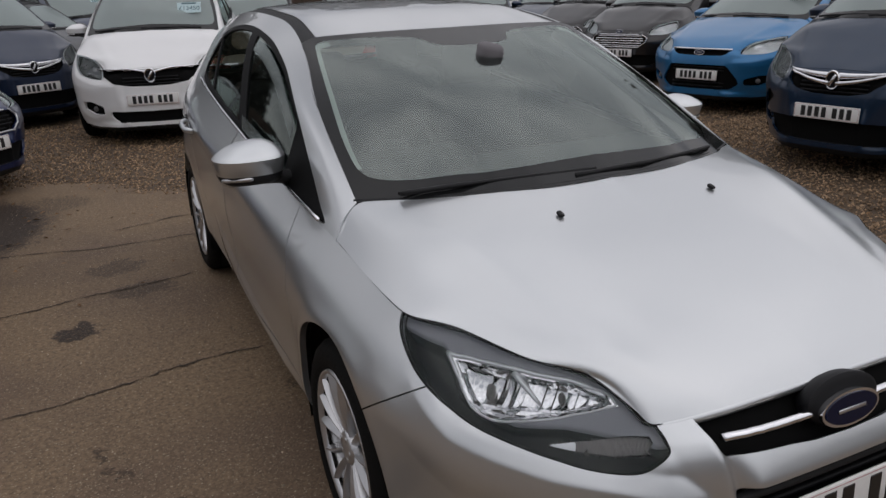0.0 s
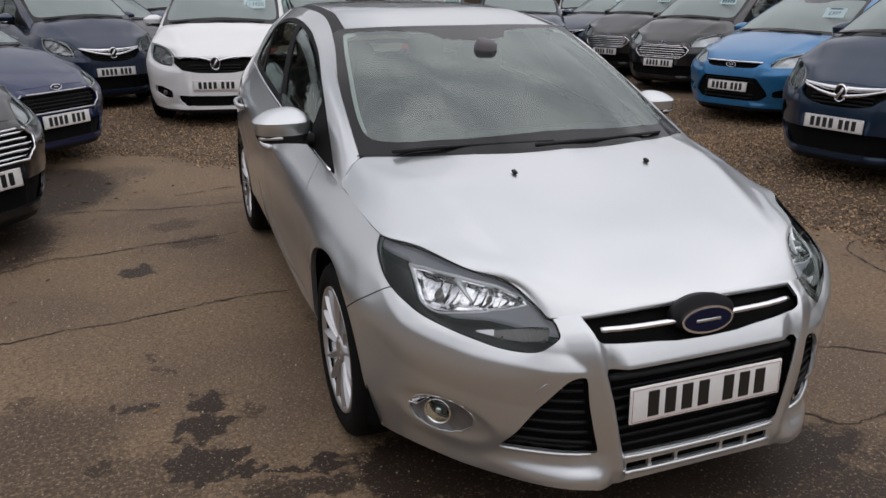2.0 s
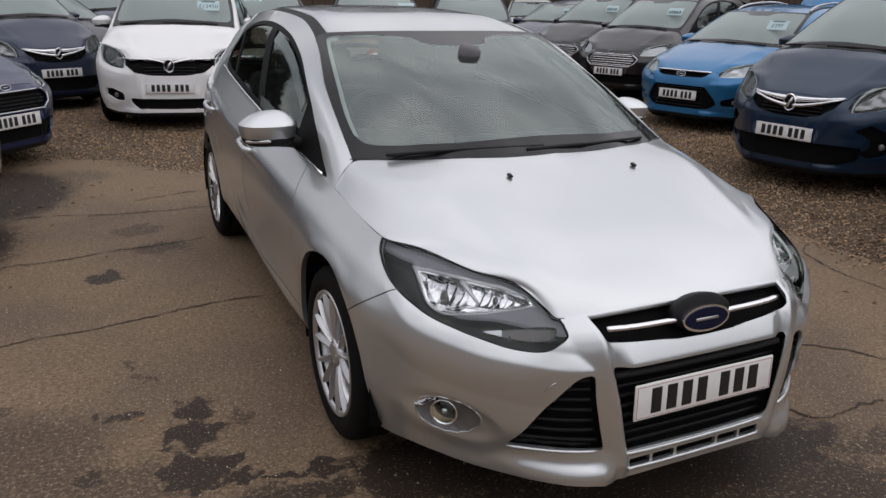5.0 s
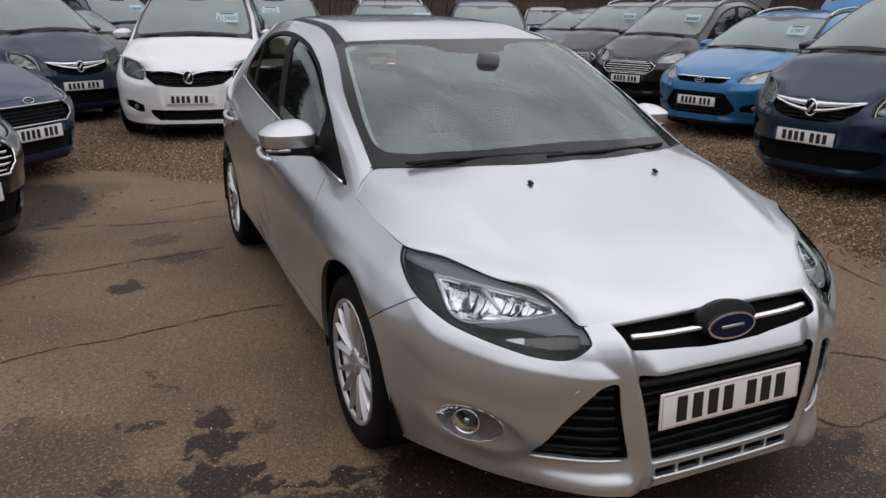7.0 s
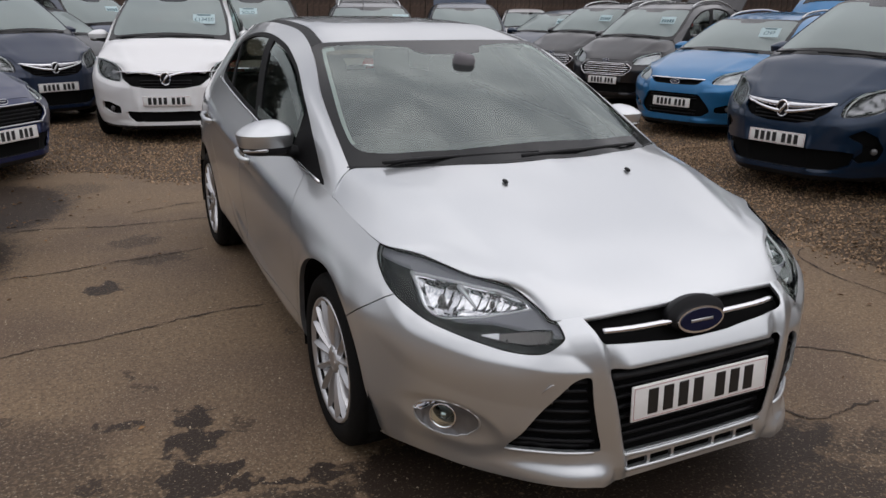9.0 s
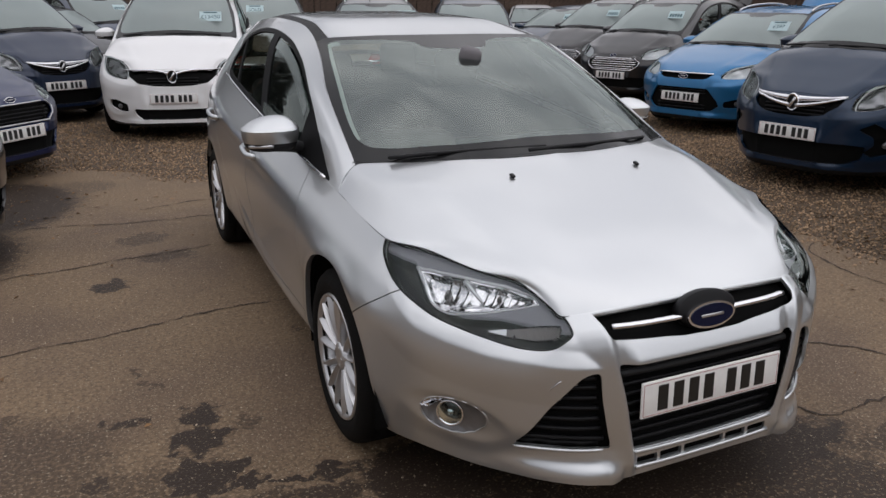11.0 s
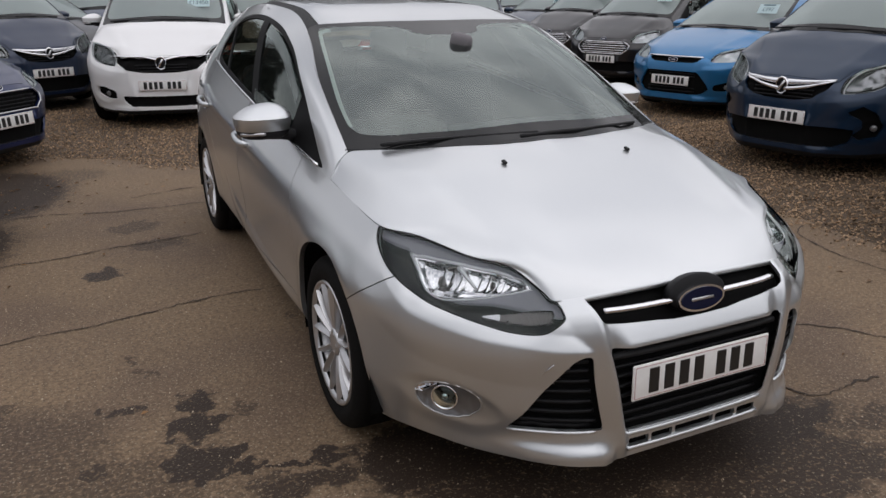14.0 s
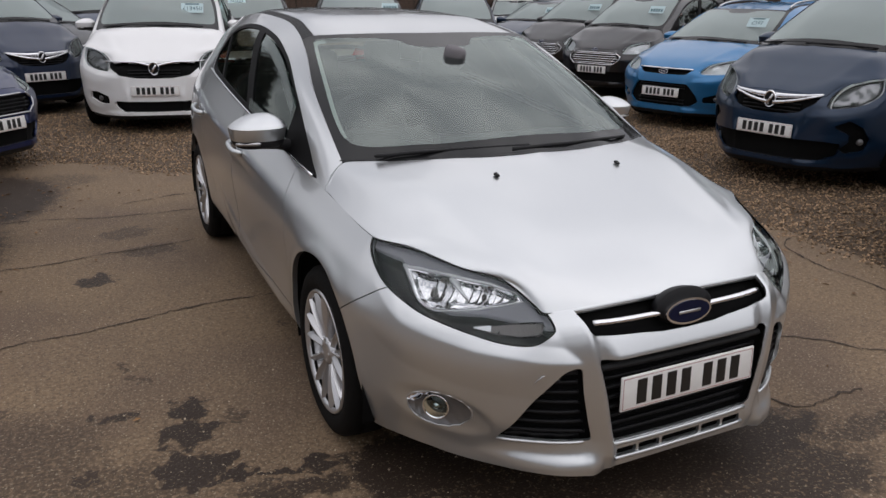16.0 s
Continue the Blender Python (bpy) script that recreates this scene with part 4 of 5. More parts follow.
    ds = dist(front_view(scr[0]), SCREEN)
    pane, border = split(scr, ds)
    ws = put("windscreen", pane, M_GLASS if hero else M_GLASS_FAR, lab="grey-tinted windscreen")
    ws.visible_shadow = False
    if hero:
        pv = front_view(pane[0])
        rim_s = split(pane, np.maximum(-dist(pv, SCREEN) - .013, np.maximum(.50 - pv[:, 0], 1.03 - pv[:, 1])))[0]
        rim_s = pushed(rim_s, -.006)
        for piece in split(rim_s, rim_s[0][:, 0]):
            put("screen_edge", piece, M_SCREENEDGE, ws, "pale edge inside the windscreen border")
    put("screen_border", thick(border, .006, False), M_FRIT, ws, "black glass border")
    # roof and its black ditch strips
    rf = sheet(roof_grid(*((80, 90) if hero else (40, 40))))
    put("roof", thick(whole(faced(rf, (0, 0, 1))), .006, False), paint, sharp=60)
    edge_r = roof_grid(*((80, 90) if hero else (40, 40)))[:, -1]
    rail = flank_grid(260, 6)[-1]
    rail = rail[(rail[:, 1] > 1.045) & (rail[:, 1] < 3.06)]
    edge_r = pchip(edge_r[:, 1], edge_r, np.clip(rail[:, 1], 1.0701, 3.04))
    ditch = np.stack([edge_r - [0, 0, .004], (edge_r + rail) / 2 + [0, 0, .000], rail - [0, 0, .003]])
    both("roof_strip", sheet(ditch), M_TRIM, lab="black roof strip", way=(0, 0, 1))
    put("roof_lining", whole(faced((rf[0] - [0, 0, .035], rf[1]), (0, 0, -1))), M_LINING)
    hatch = whole(faced(loft_sheet([ROOF_3, HATCH], 30, 12), (0, 1, 0)))
    put("tailgate", hatch, M_PRIVACY if hero else M_SIDEGLASS, lab="dark rear window")
    # cabin side: pillar, black frame, panes
    fl = sheet(flank_grid(*((260, 64) if hero else (120, 36))))
    dw = dist(side_view(fl[0]), WINDOW)
    opening, skin = split(fl, dw)
    both("cabin_frame", skin, paint, edge=.012, sharp=60, lab="painted pillar and roof side")
    def pane_field(q, y0, y1, lean, inset=.020):
        dd = dist(q, WINDOW) + inset
        lo = y0 + lean[0] * (q[:, 1] - 1.1) - q[:, 0]
        hi = q[:, 0] - y1 - lean[1] * (q[:, 1] - 1.1)
        return np.maximum(np.maximum(dd, lo), hi)
    spans = ((.735, 1.385, (0, .9)), (1.490, 2.085, (.95, 1.25)), (2.125, 9.0, (1.25, 0)))
    panes, fr = [], opening
    for y0_, y1_, lean_ in spans:
        pn, fr = split(fr, pane_field(side_view(fr[0]), y0_, y1_, lean_))
        panes.append(pn)
    if hero:
        q = side_view(panes[0][0])
        strip = split(panes[0], np.maximum(-dist(q, WINDOW) - .062, np.maximum(.97 - q[:, 1], q[:, 0] - 1.50)))[0]
        both("wind_deflector", (strip[0] + [-.010, 0, .002], strip[1]), M_DEFLECTOR, lab="smoked wind deflector on the window", edge=.003)
    both("window_frame", (fr[0] + [.004, 0, 0], fr[1]), M_FRAME, lab="black window frame", edge=.01)
    for pp in panes:
        for o in both("side_window", (pp[0] + [.010, 0, -.002], pp[1]), M_SIDEGLASS, lab="dark side window"):
            o.visible_shadow = False
    bl = np.array([g for g in loft([BELT, SIDE_1], 60, 2, False, 2, 0)[0] if .27 < g[1] < 2.5])
    bl = tube(bl + [-.004, 0, .012], .0065 if hero else .008, 6)
    both("belt_trim", bl, M_CHROME if hero else M_TRIM, lab="bright belt trim", way=(-1, 0, 0))
    rl = flank_grid(200, 6)[-1]
    rl = rl[(rl[:, 1] > .30) & (rl[:, 1] < 1.07)]
    both("pillar_trim", tube(rl + [.045, .03, -.035], .026, 8), M_LINING, lab="pale inner pillar trim", way=(-1, 0, 0))
    corner = flank_grid(*((260, 64) if hero else (120, 36)))[:, 0]
    both("scuttle_corner", tube(corner + [.012, -.006, -.012], .0135, 8), paint, way=(-1, 0, 0))
    # underside and cabin
    put("underbody", block((1.40, 3.5, .14), (0, 1.38, .25), .03), M_GAP)
    put("cabin_floor", block((1.50, 2.6, .06), (0, 1.6, .36), .02), M_DASH)
    put("bulkhead", block((1.46, .05, .5), (0, .28, .66), .01), M_GAP)
    put("rear_bulkhead", block((1.2, .05, .72), (0, 2.95, .72), .01), M_SEAT)
    dash = put("dashboard", block((1.42, .50, .20), (0, .47, .845), .07, 3), M_DASH, lab="grey dashboard")
    put("dashboard_cowl", block((.42, .22, .09), (-.37, .58, .955), .04, 3), M_DASH, dash)
    if seats:
        for x, y in ((-.37, 1.25), (.37, 1.25), (-.37, 2.15), (.37, 2.15)):
            s = seat(top, x, y)
            s.location = w(np.array([x, y, .37]))
        sw = steering_wheel(top, *w(np.array([-.37, .80, .945])))
    if hero:
        rvm = put("interior_mirror", moved(block((.10, .06, .10), (0, 0, 0), .03, 3), pose(.0, .70, 1.285, 12, 14, -20)), M_MIRRORGREY, lab="grey interior mirror housing")
        put("mirror_stalk", tube([(0, .70, 1.29), (0, .76, 1.32)], .018, 8), M_MIRRORGREY, rvm)
    # wheels
    whl = wheel_parts(top, spokes, alloy)
    for i, (sx, yc) in enumerate(((-1, 0), (-1, 2.648), (1, 0), (1, 2.648))):
        p = w(np.array([sx * ((.772 if yc == 0 else .760) if hero else .79), yc, WHEEL_R]))
        m = pose(p[0], p[1], WHEEL_R, 20 * i, 0, 180 if sx > 0 else 0)
        if i == 0:
            whl.matrix_basis = m
        else:
            dup(whl, m)
    for sx in (-1, 1):
        p = w(np.array([sx * (.905 if sx < 0 else .88), .655, 1.026 if hero else 1.0]))
        door_mirror(top, 1 if sx < 0 else -1, paint, p, 1.0 if sx < 0 else .82)
    # wipers
    wip = [[(-.60, .135, .985), (-.42, .085, .998), (-.20, .035, 1.006), (-.02, .015, 1.006)], [(-.10, .0, .998), (.10, .0, 1.003), (.28, .035, 1.0), (.44, .085, .993), (.52, .12, .988)]]
    for pth in wip:
        pth = np.array(pth)
        q = pchip(np.arange(len(pth)) * 1.0, pth, np.linspace(0, len(pth) - 1, 14))
        a = put("wiper", tube(q + [0, 0, .002], [.008] * 5 + [.006] * 9, 6), M_TRIM, lab="black wiper arm and blade")
        put("blade", tube(q + [0, .014, .000], .004, 5), M_GAP, a)
    put("cowl_panel", tube(screen_grid(24, 4)[0] + [0, .018, -.008], .016, 6), M_TRIM)
    put("cowl_panel", mirror(tube(screen_grid(24, 4)[0] + [0, .018, -.008], .016, 6)), M_TRIM)
    if rails:
        rr = roof_grid(40, 40)[:, -1]
        rr = rr[(rr[:, 1] > 1.2) & (rr[:, 1] < 2.9)]
        lift = np.sin(np.linspace(0, np.pi, len(rr))) ** .35 * .045
        both("roof_rail", tube(rr + np.stack([0 * lift, 0 * lift, lift], 1), .014, 7), M_SATIN, lab="bright roof rail", way=(0, 0, 1))
    if gate:
        hy, hz = w(np.array([0, 3.05, 1.40]))[1:]

        def lid(half_w, t0, t1, up, nx, nt):
            return np.array([[(x, hy + .70 * t, hz + .02 + up + .42 * t + .10 * np.sin(t * 3) - .12 * abs(x / .6) ** 3) for x in np.linspace(-half_w, half_w, nx)] for t in np.linspace(t0, t1, nt)])
        gt = part("raised_tailgate", thick(faced(sheet(lid(.58, 0, 1.15, 0, 15, 12)), (0, 0, 1)), .05, False), paint, top, "tailgate standing open", sharp=50)
        part("tailgate_glass", faced(sheet(lid(.46, .32, .80, .006, 9, 6)), (0, 0, 1)), M_FRIT, gt, "dark rear window of the open tailgate")
    return top, put, both, front_y


def badge_oval(put, y, z, tilt, rx, rz, parent=None, blue=True):
    m = pose(0, y, z, tilt, 0, 0)
    kw = {"parent": parent} if parent else {}
    b = put("badge", moved(prism(oval(rx, rz), .012, (0, -.012, 0)), m), M_CHROME, lab="oval chrome-rimmed badge", sharp=40, **kw)
    if blue:
        put("badge_field", moved(prism(oval(rx * .90, rz * .84), .003, (0, -.0145, 0)), m), M_BADGE, b, "blue badge field", sharp=40)
        put("badge_mark", moved(block((rx * .95, .002, rz * .22), (0, -.0155, 0), .0008, 1), m), M_SATIN, b)
    return b


# ---- the silver hatchback in the middle ----
FOG_HOLE = [(.700 + .966 * a - .26 * b, .366 + .26 * a + .966 * b) for a, b in oval(.074, .060)]
hero, hput, hboth, hfront = car("silver_hatchback", "silver five-door hatchback parked on wet brown concrete", M_SILVER, pose(0, 0, 0), hero=True, spokes=15,
                               grilles=[LOW_GRILLE, SIDE_GRILLE, TOP_GRILLE, FOG_HOLE] + SLOTS)


def slats(put, parent, poly, zs, depth, thick_=.010, mat=None, sides=(-1, 1)):
    """Horizontal bars across an opening of the nose."""
    poly = np.array(poly)
    for z in zs:
        xs = []
        for a, b in zip(poly, np.roll(poly, -1, 0)):
            if (a[1] - z) * (b[1] - z) < 0:
                xs.append(a[0] + (b[0] - a[0]) * (z - a[1]) / (b[1] - a[1]))
        if len(xs) < 2:
            continue
        x0, x1 = min(xs) + .002, max(xs) - .004
        span = np.linspace(max(x0, 0), x1, 9)
        fit = np.polyfit(span, [hfront(x, z) for x in span], 2)
        for s in ((1,) if x0 < 0 else sides):
            q = np.linspace(-x1 if x0 < 0 else x0, x1, 17)
            put("slat", tube([(s * x, np.polyval(fit, abs(x)) + depth, z) for x in q], thick_, 6, .7), mat or M_GRILLE, parent)


low = hput("lower_grille", tube([(x, hfront(x, .535) + .012, .535) for x in np.linspace(-.31, .31, 21)], .013, 8, .8), M_TRIM, lab="black lower grille with bars")
slats(hput, low, LOW_GRILLE, [.315, .345, .375, .405, .435, .465, .495], .026, .009)
sg = hput("side_grille", tube([(-x, hfront(x, .315) + .03, .315) for x in np.linspace(.35, .54, 9)], .008, 6), M_GRILLE, lab="black ribbed side grille")
slats(hput, sg, SIDE_GRILLE, [.335, .368, .401, .434, .467, .500, .528], .026, .009, sides=(-1,))
sg2 = hput("side_grille", tube([(x, hfront(x, .315) + .03, .315) for x in np.linspace(.35, .54, 9)], .008, 6), M_GRILLE, lab="black ribbed side grille")
slats(hput, sg2, SIDE_GRILLE, [.335, .368, .401, .434, .467, .500, .528], .026, .009, sides=(1,))
for s in (-1, 1):
    q = np.linspace(.090, .322, 14)
    hput("grille_bar", tube([(s * x, hfront(x, .658) - .001, .6625 + .001 * (x / .335)) for x in q], [.0105] * 13 + [.0095], 10, .85), M_CHROME, lab="chrome bar of the upper grille")
ov = np.array(oval(1, 1))
ov = np.concatenate([ov, ov[:1]])
pod_rings = np.array([[(kx * a, dy, kz * b + dz) for a, b in ov] for kx, kz, dy, dz in ((.085, .046, .035, 0), (.102, .056, .010, .004), (.107, .057, -.012, .005), (.106, .055, -.020, .005), (.097, .047, -.026, .003), (.002, .001, -.028, 0))])
pod = hput("badge_housing", moved(faced(sheet(pod_rings), (0, -1, 0)), pose(0, -.840, .664, -14, 0, 0)), M_GRILLE, lab="black badge housing", sharp=40)
badge_oval(hput, -.868, .660, -10, .087, .039, pod)
number_plate(hero, -.912, .455, -2)
lip = hput("bumper_lip", tube([(x, hfront(x, .285) - .003, .286 + .004 * abs(x / .25) ** 3) for x in np.linspace(-.262, .262, 25)], .007, 6), M_SILVER)
hput("slot_lip", tube([(x, hfront(x, .237) - .003, .236 + .004 * abs(x / .25) ** 3) for x in np.linspace(-.255, .255, 25)], .007, 6), M_SILVER)
for s in (-1, 1):
    fog = new("fog_lamp")
    fog.parent = hero
    tagged(fog, "round fog lamp with chrome ring")
    c = (s * .705, hfront(.705, .370) + .012, .370)
    m = pose(*c, 0, 0, s * 42)
    ym = Matrix.Rotation(radians(90), 4, "Z")
    part("fog_ring", moved(turned([(.016, .040), (-.004, .0425), (-.008, .0405), (-.005, .0365), (.012, .035)], 40), m @ ym), M_CHROME, fog)
    part("fog_reflector", moved(turned([(-.002, .036), (.008, .030), (.018, .017), (.022, .002)], 36), m @ ym), M_GLOSSTRIM, fog)
    part("fog_lens", moved(turned([(-.004, .036), (-.009, .025), (-.012, .010), (-.0125, .001)], 36), m @ ym), M_SIDEGLASS, fog)
    part("fog_bulb", moved(turned([(-.006, .001), (-.004, .009), (.006, .013), (.014, .013)], 20), m @ ym), M_CHROME, fog)
    fo = FOG_HOLE + FOG_HOLE[:1]
    part("fog_surround", tube([(s * x, hfront(x, z) + .001, z) for x, z in fo], .0028, 6), M_SILVER, fog)
    cx, cz = .704, .368
    part("fog_pocket", faced(sheet(np.array([[(s * (cx + k * (x - cx)), hfront(cx + k * (x - cx), cz + k * (z - cz)) + .004 + .040 * (1 - k), cz + k * (z - cz)) for x, z in fo] for k in (.99, .93, .86, .78, .7, .6, .4, .05)])), (0, -1, 0)), M_FOGCUP, fog)
    outer = [q for q in fo if q[0] > .722 and q[1] > .372]
    part("fog_trim", faced(sheet(np.array([[(s * (cx + k * (x - cx)), hfront(cx + k * (x - cx), cz + k * (z - cz)) + .0025 + .034 * (1 - k), cz + k * (z - cz)) for x, z in outer] for k in (.95, .85, .72, .6)])), (0, -1, 0)), M_CHROME, fog, "chrome trim beside the fog lamp")
    hput("washer_nozzle", moved(block((.015, .024, .010), (0, 0, .003), .004, 3), pose(s * .263, -.164, .948, 16, 0, 0)), M_TRIM, lab="black washer nozzle")
for s in (-1, 1):
    q = np.linspace(.345, .566, 15)
    fit_q = np.polyfit(q, [hfront(x, .302) for x in q], 3)
    hput("grille_lip", tube([(s * x, np.polyval(fit_q, x) + .001, .3065 - .045 * (x - .345)) for x in q], [.005] + [.008] * 13 + [.004], 8, .8), M_SILVER, lab="silver lip under the side grille")
# the towing-eye cover's outline
tow = [(.439, .518), (.470, .528), (.483, .528), (.492, .521), (.498, .506), (.502, .490), (.474, .470)]
hput("tow_cover_edge", tube([(-x, hfront(x, z) - .0035, z) for x, z in tow], .0015, 5), M_LTSILVER)

# ---- ground ----
def ground_material(name):
    return material(name, (.088, .058, .034), .9, bump=.9, scale=45, vary=.45, second=(.06, .040, .024), second_scale=1.2, second_lo=.45, second_hi=.7)


GRAVEL = ground_material("brown gravel ground")
gr = sheet(np.array([[(x, y, -.012) for x in np.linspace(-140, 140, 15)] for y in np.linspace(-120, 160, 15)]))
tagged(part("ground", faced(gr, (0, 0, 1)), GRAVEL, smooth=False), "brown gravel ground of the car lot", "ground", kind="structure")


def concrete_material():
    m = material("stained wet concrete, shade painted in", (.180, .124, .076), .62, spec=.25, bump=.8, scale=50, vary=.34, second=(.130, .089, .060), second_scale=1.1, second_lo=.40, second_hi=.70)
    n, l = m.node_tree.nodes, m.node_tree.links
    b = n["Principled BSDF"]
    base = b.inputs["Base Color"].links[0].from_socket
    co = n.new("ShaderNodeTexCoord")
    nz = n.new("ShaderNodeTexNoise")
    nz.inputs["Scale"].default_value, nz.inputs["Detail"].default_value = 13, 9
    l.new(co.outputs["Object"], nz.inputs["Vector"])
    sub = n.new("ShaderNodeVectorMath")
    sub.operation = "MULTIPLY_ADD"
    sub.inputs[1].default_value, sub.inputs[2].default_value = (.26, .26, 0), (-.13, -.13, 0)
    l.new(nz.outputs["Color"], sub.inputs[0])
    add = n.new("ShaderNodeVectorMath")
    l.new(co.outputs["Object"], add.inputs[0])
    l.new(sub.outputs[0], add.inputs[1])
    total = None
    # oil and damp stains, and shade painted under the car: place, half lengths, depth
    for x, y, rx, ry, k in STAINS_SHADE:
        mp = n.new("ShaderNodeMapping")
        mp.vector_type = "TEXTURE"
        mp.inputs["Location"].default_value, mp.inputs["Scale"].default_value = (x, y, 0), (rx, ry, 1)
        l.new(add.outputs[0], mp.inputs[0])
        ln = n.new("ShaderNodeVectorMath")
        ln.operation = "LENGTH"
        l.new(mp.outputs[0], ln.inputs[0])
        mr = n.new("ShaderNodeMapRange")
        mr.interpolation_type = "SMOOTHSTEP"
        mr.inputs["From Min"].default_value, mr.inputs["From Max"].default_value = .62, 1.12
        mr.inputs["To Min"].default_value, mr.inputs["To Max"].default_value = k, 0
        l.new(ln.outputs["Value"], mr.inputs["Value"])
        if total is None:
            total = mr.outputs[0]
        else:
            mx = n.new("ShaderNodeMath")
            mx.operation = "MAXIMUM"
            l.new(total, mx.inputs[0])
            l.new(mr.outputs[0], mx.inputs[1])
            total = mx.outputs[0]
    fine = n.new("ShaderNodeTexNoise")
    fine.inputs["Scale"].default_value, fine.inputs["Detail"].default_value = 55, 9
    l.new(co.outputs["Object"], fine.inputs["Vector"])
    fr = n.new("ShaderNodeMapRange")
    fr.inputs["From Min"].default_value, fr.inputs["From Max"].default_value = 2.45, 2.90
    fr.inputs["To Min"].default_value, fr.inputs["To Max"].default_value = .15, 1
    edge = n.new("ShaderNodeMath")
    edge.operation, edge.inputs[1].default_value = "MULTIPLY_ADD", 4.5
    l.new(fine.outputs["Fac"], edge.inputs[0])
    l.new(total, edge.inputs[2])
    l.new(edge.outputs[0], fr.inputs["Value"])
    rag = n.new("ShaderNodeMath")
    rag.operation = "MULTIPLY"
    l.new(total, rag.inputs[0])
    l.new(fr.outputs[0], rag.inputs[1])
    total = rag.outputs[0]
    # small pale grains and dark specks in the aggregate
    vo = n.new("ShaderNodeTexNoise")
    vo.inputs["Scale"].default_value, vo.inputs["Detail"].default_value = 95, 2
    l.new(co.outputs["Object"], vo.inputs["Vector"])
    grain = n.new("ShaderNodeMapRange")
    grain.inputs["From Min"].default_value, grain.inputs["From Max"].default_value = .615, .68
    grain.inputs["To Min"].default_value, grain.inputs["To Max"].default_value = 0, .85
    l.new(vo.outputs["Fac"], grain.inputs["Value"])
    v2 = n.new("ShaderNodeTexVoronoi")
    v2.inputs["Scale"].default_value = 130
    l.new(co.outputs["Object"], v2.inputs["Vector"])
    p2 = n.new("ShaderNodeSeparateColor")
    l.new(v2.outputs["Color"], p2.inputs[0])
    tone = n.new("ShaderNodeMapRange")
    tone.inputs["To Min"].default_value, tone.inputs["To Max"].default_value = .80, 1.20
    l.new(p2.outputs[1], tone.inputs["Value"])
    speck = n.new("ShaderNodeVectorMath")
    speck.operation = "SCALE"
    l.new(base, speck.inputs[0])
    l.new(tone.outputs[0], speck.inputs["Scale"])
    base = speck.outputs[0]
    gm = n.new("ShaderNodeMixRGB")
    gm.inputs[2].default_value = (.36, .30, .215, 1)
    damp = n.new("ShaderNodeMath")
    damp.operation, damp.inputs[1].default_value, damp.inputs[2].default_value = "MULTIPLY_ADD", -.5, 1
    l.new(total, damp.inputs[0])
    show = n.new("ShaderNodeMath")
    show.operation = "MULTIPLY"
    l.new(grain.outputs[0], show.inputs[0])
    l.new(damp.outputs[0], show.inputs[1])
    l.new(show.outputs[0], gm.inputs[0])
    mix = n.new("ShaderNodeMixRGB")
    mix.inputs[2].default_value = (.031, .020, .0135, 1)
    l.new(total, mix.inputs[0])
    l.new(base, mix.inputs[1])
    l.new(mix.outputs[0], gm.inputs[1])
    l.new(gm.outputs[0], b.inputs["Base Color"])
    rr = n.new("ShaderNodeMapRange")
    rr.inputs["To Min"].default_value, rr.inputs["To Max"].default_value = .72, .62
    l.new(total, rr.inputs["Value"])
    l.new(rr.outputs[0], b.inputs["Roughness"])
    return m


# the ellipses under the hatchback and its bumper also paint in contact shade
STAINS_SHADE = [(-1.56, 2.03, .115, .12, 1.0), (-1.34, 2.92, .20, .17, .66), (-1.22, 2.48, .22, .13, .72), (-1.51, .83, .030, .036, .75), (-1.46, .67, .032, .058, .7), (-1.59, .40, .105, .058, .95), (-1.31, .37, .080, .095, 1.1), (-1.34, .19, .115, .125, 1.2),
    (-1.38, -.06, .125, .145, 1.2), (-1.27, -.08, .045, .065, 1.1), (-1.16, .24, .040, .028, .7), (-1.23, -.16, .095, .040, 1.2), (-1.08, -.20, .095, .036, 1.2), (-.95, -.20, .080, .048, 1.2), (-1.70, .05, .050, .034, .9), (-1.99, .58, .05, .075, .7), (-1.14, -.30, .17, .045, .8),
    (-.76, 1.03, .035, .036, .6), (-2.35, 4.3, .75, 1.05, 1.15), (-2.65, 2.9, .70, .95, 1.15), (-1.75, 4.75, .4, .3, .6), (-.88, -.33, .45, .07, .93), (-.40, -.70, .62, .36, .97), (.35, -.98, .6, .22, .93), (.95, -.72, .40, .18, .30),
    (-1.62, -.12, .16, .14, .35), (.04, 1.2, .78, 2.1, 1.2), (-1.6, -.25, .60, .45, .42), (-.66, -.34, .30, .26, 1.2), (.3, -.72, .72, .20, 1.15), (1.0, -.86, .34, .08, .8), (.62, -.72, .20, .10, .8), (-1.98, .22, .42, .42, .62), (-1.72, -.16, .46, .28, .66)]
SLAB = smooth_loop([(-9, -9), (-9, 6.0), (-4, 5.9), (-2.4, 5.5), (-2.0, 5.68), (-1.5, 5.5), (-1.15, 5.15), (-.9, 4.75), (-.4, 4.5), (.6, 3.6), (1.5, 2.6), (2.4, 1.6), (2.85, 1.15), (2.8, .7), (2.85, 0), (3.2, -1.5), (3.6, -9)], 6)
gx, gy = np.meshgrid(np.linspace(-9, 5, 141), np.linspace(-9, 8, 171))
slab = sheet(np.stack([gx, gy, 0 * gx], 2))
sd = dist(slab[0][:, :2], SLAB)
jag = np.array([noise.noise((p[0] * 2.3, p[1] * 2.3, 0)) * .10 + noise.noise((p[0] * 9, p[1] * 9, 3)) * .03 for p in slab[0]])
slab, _ = split(slab, sd + jag)
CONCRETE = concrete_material()
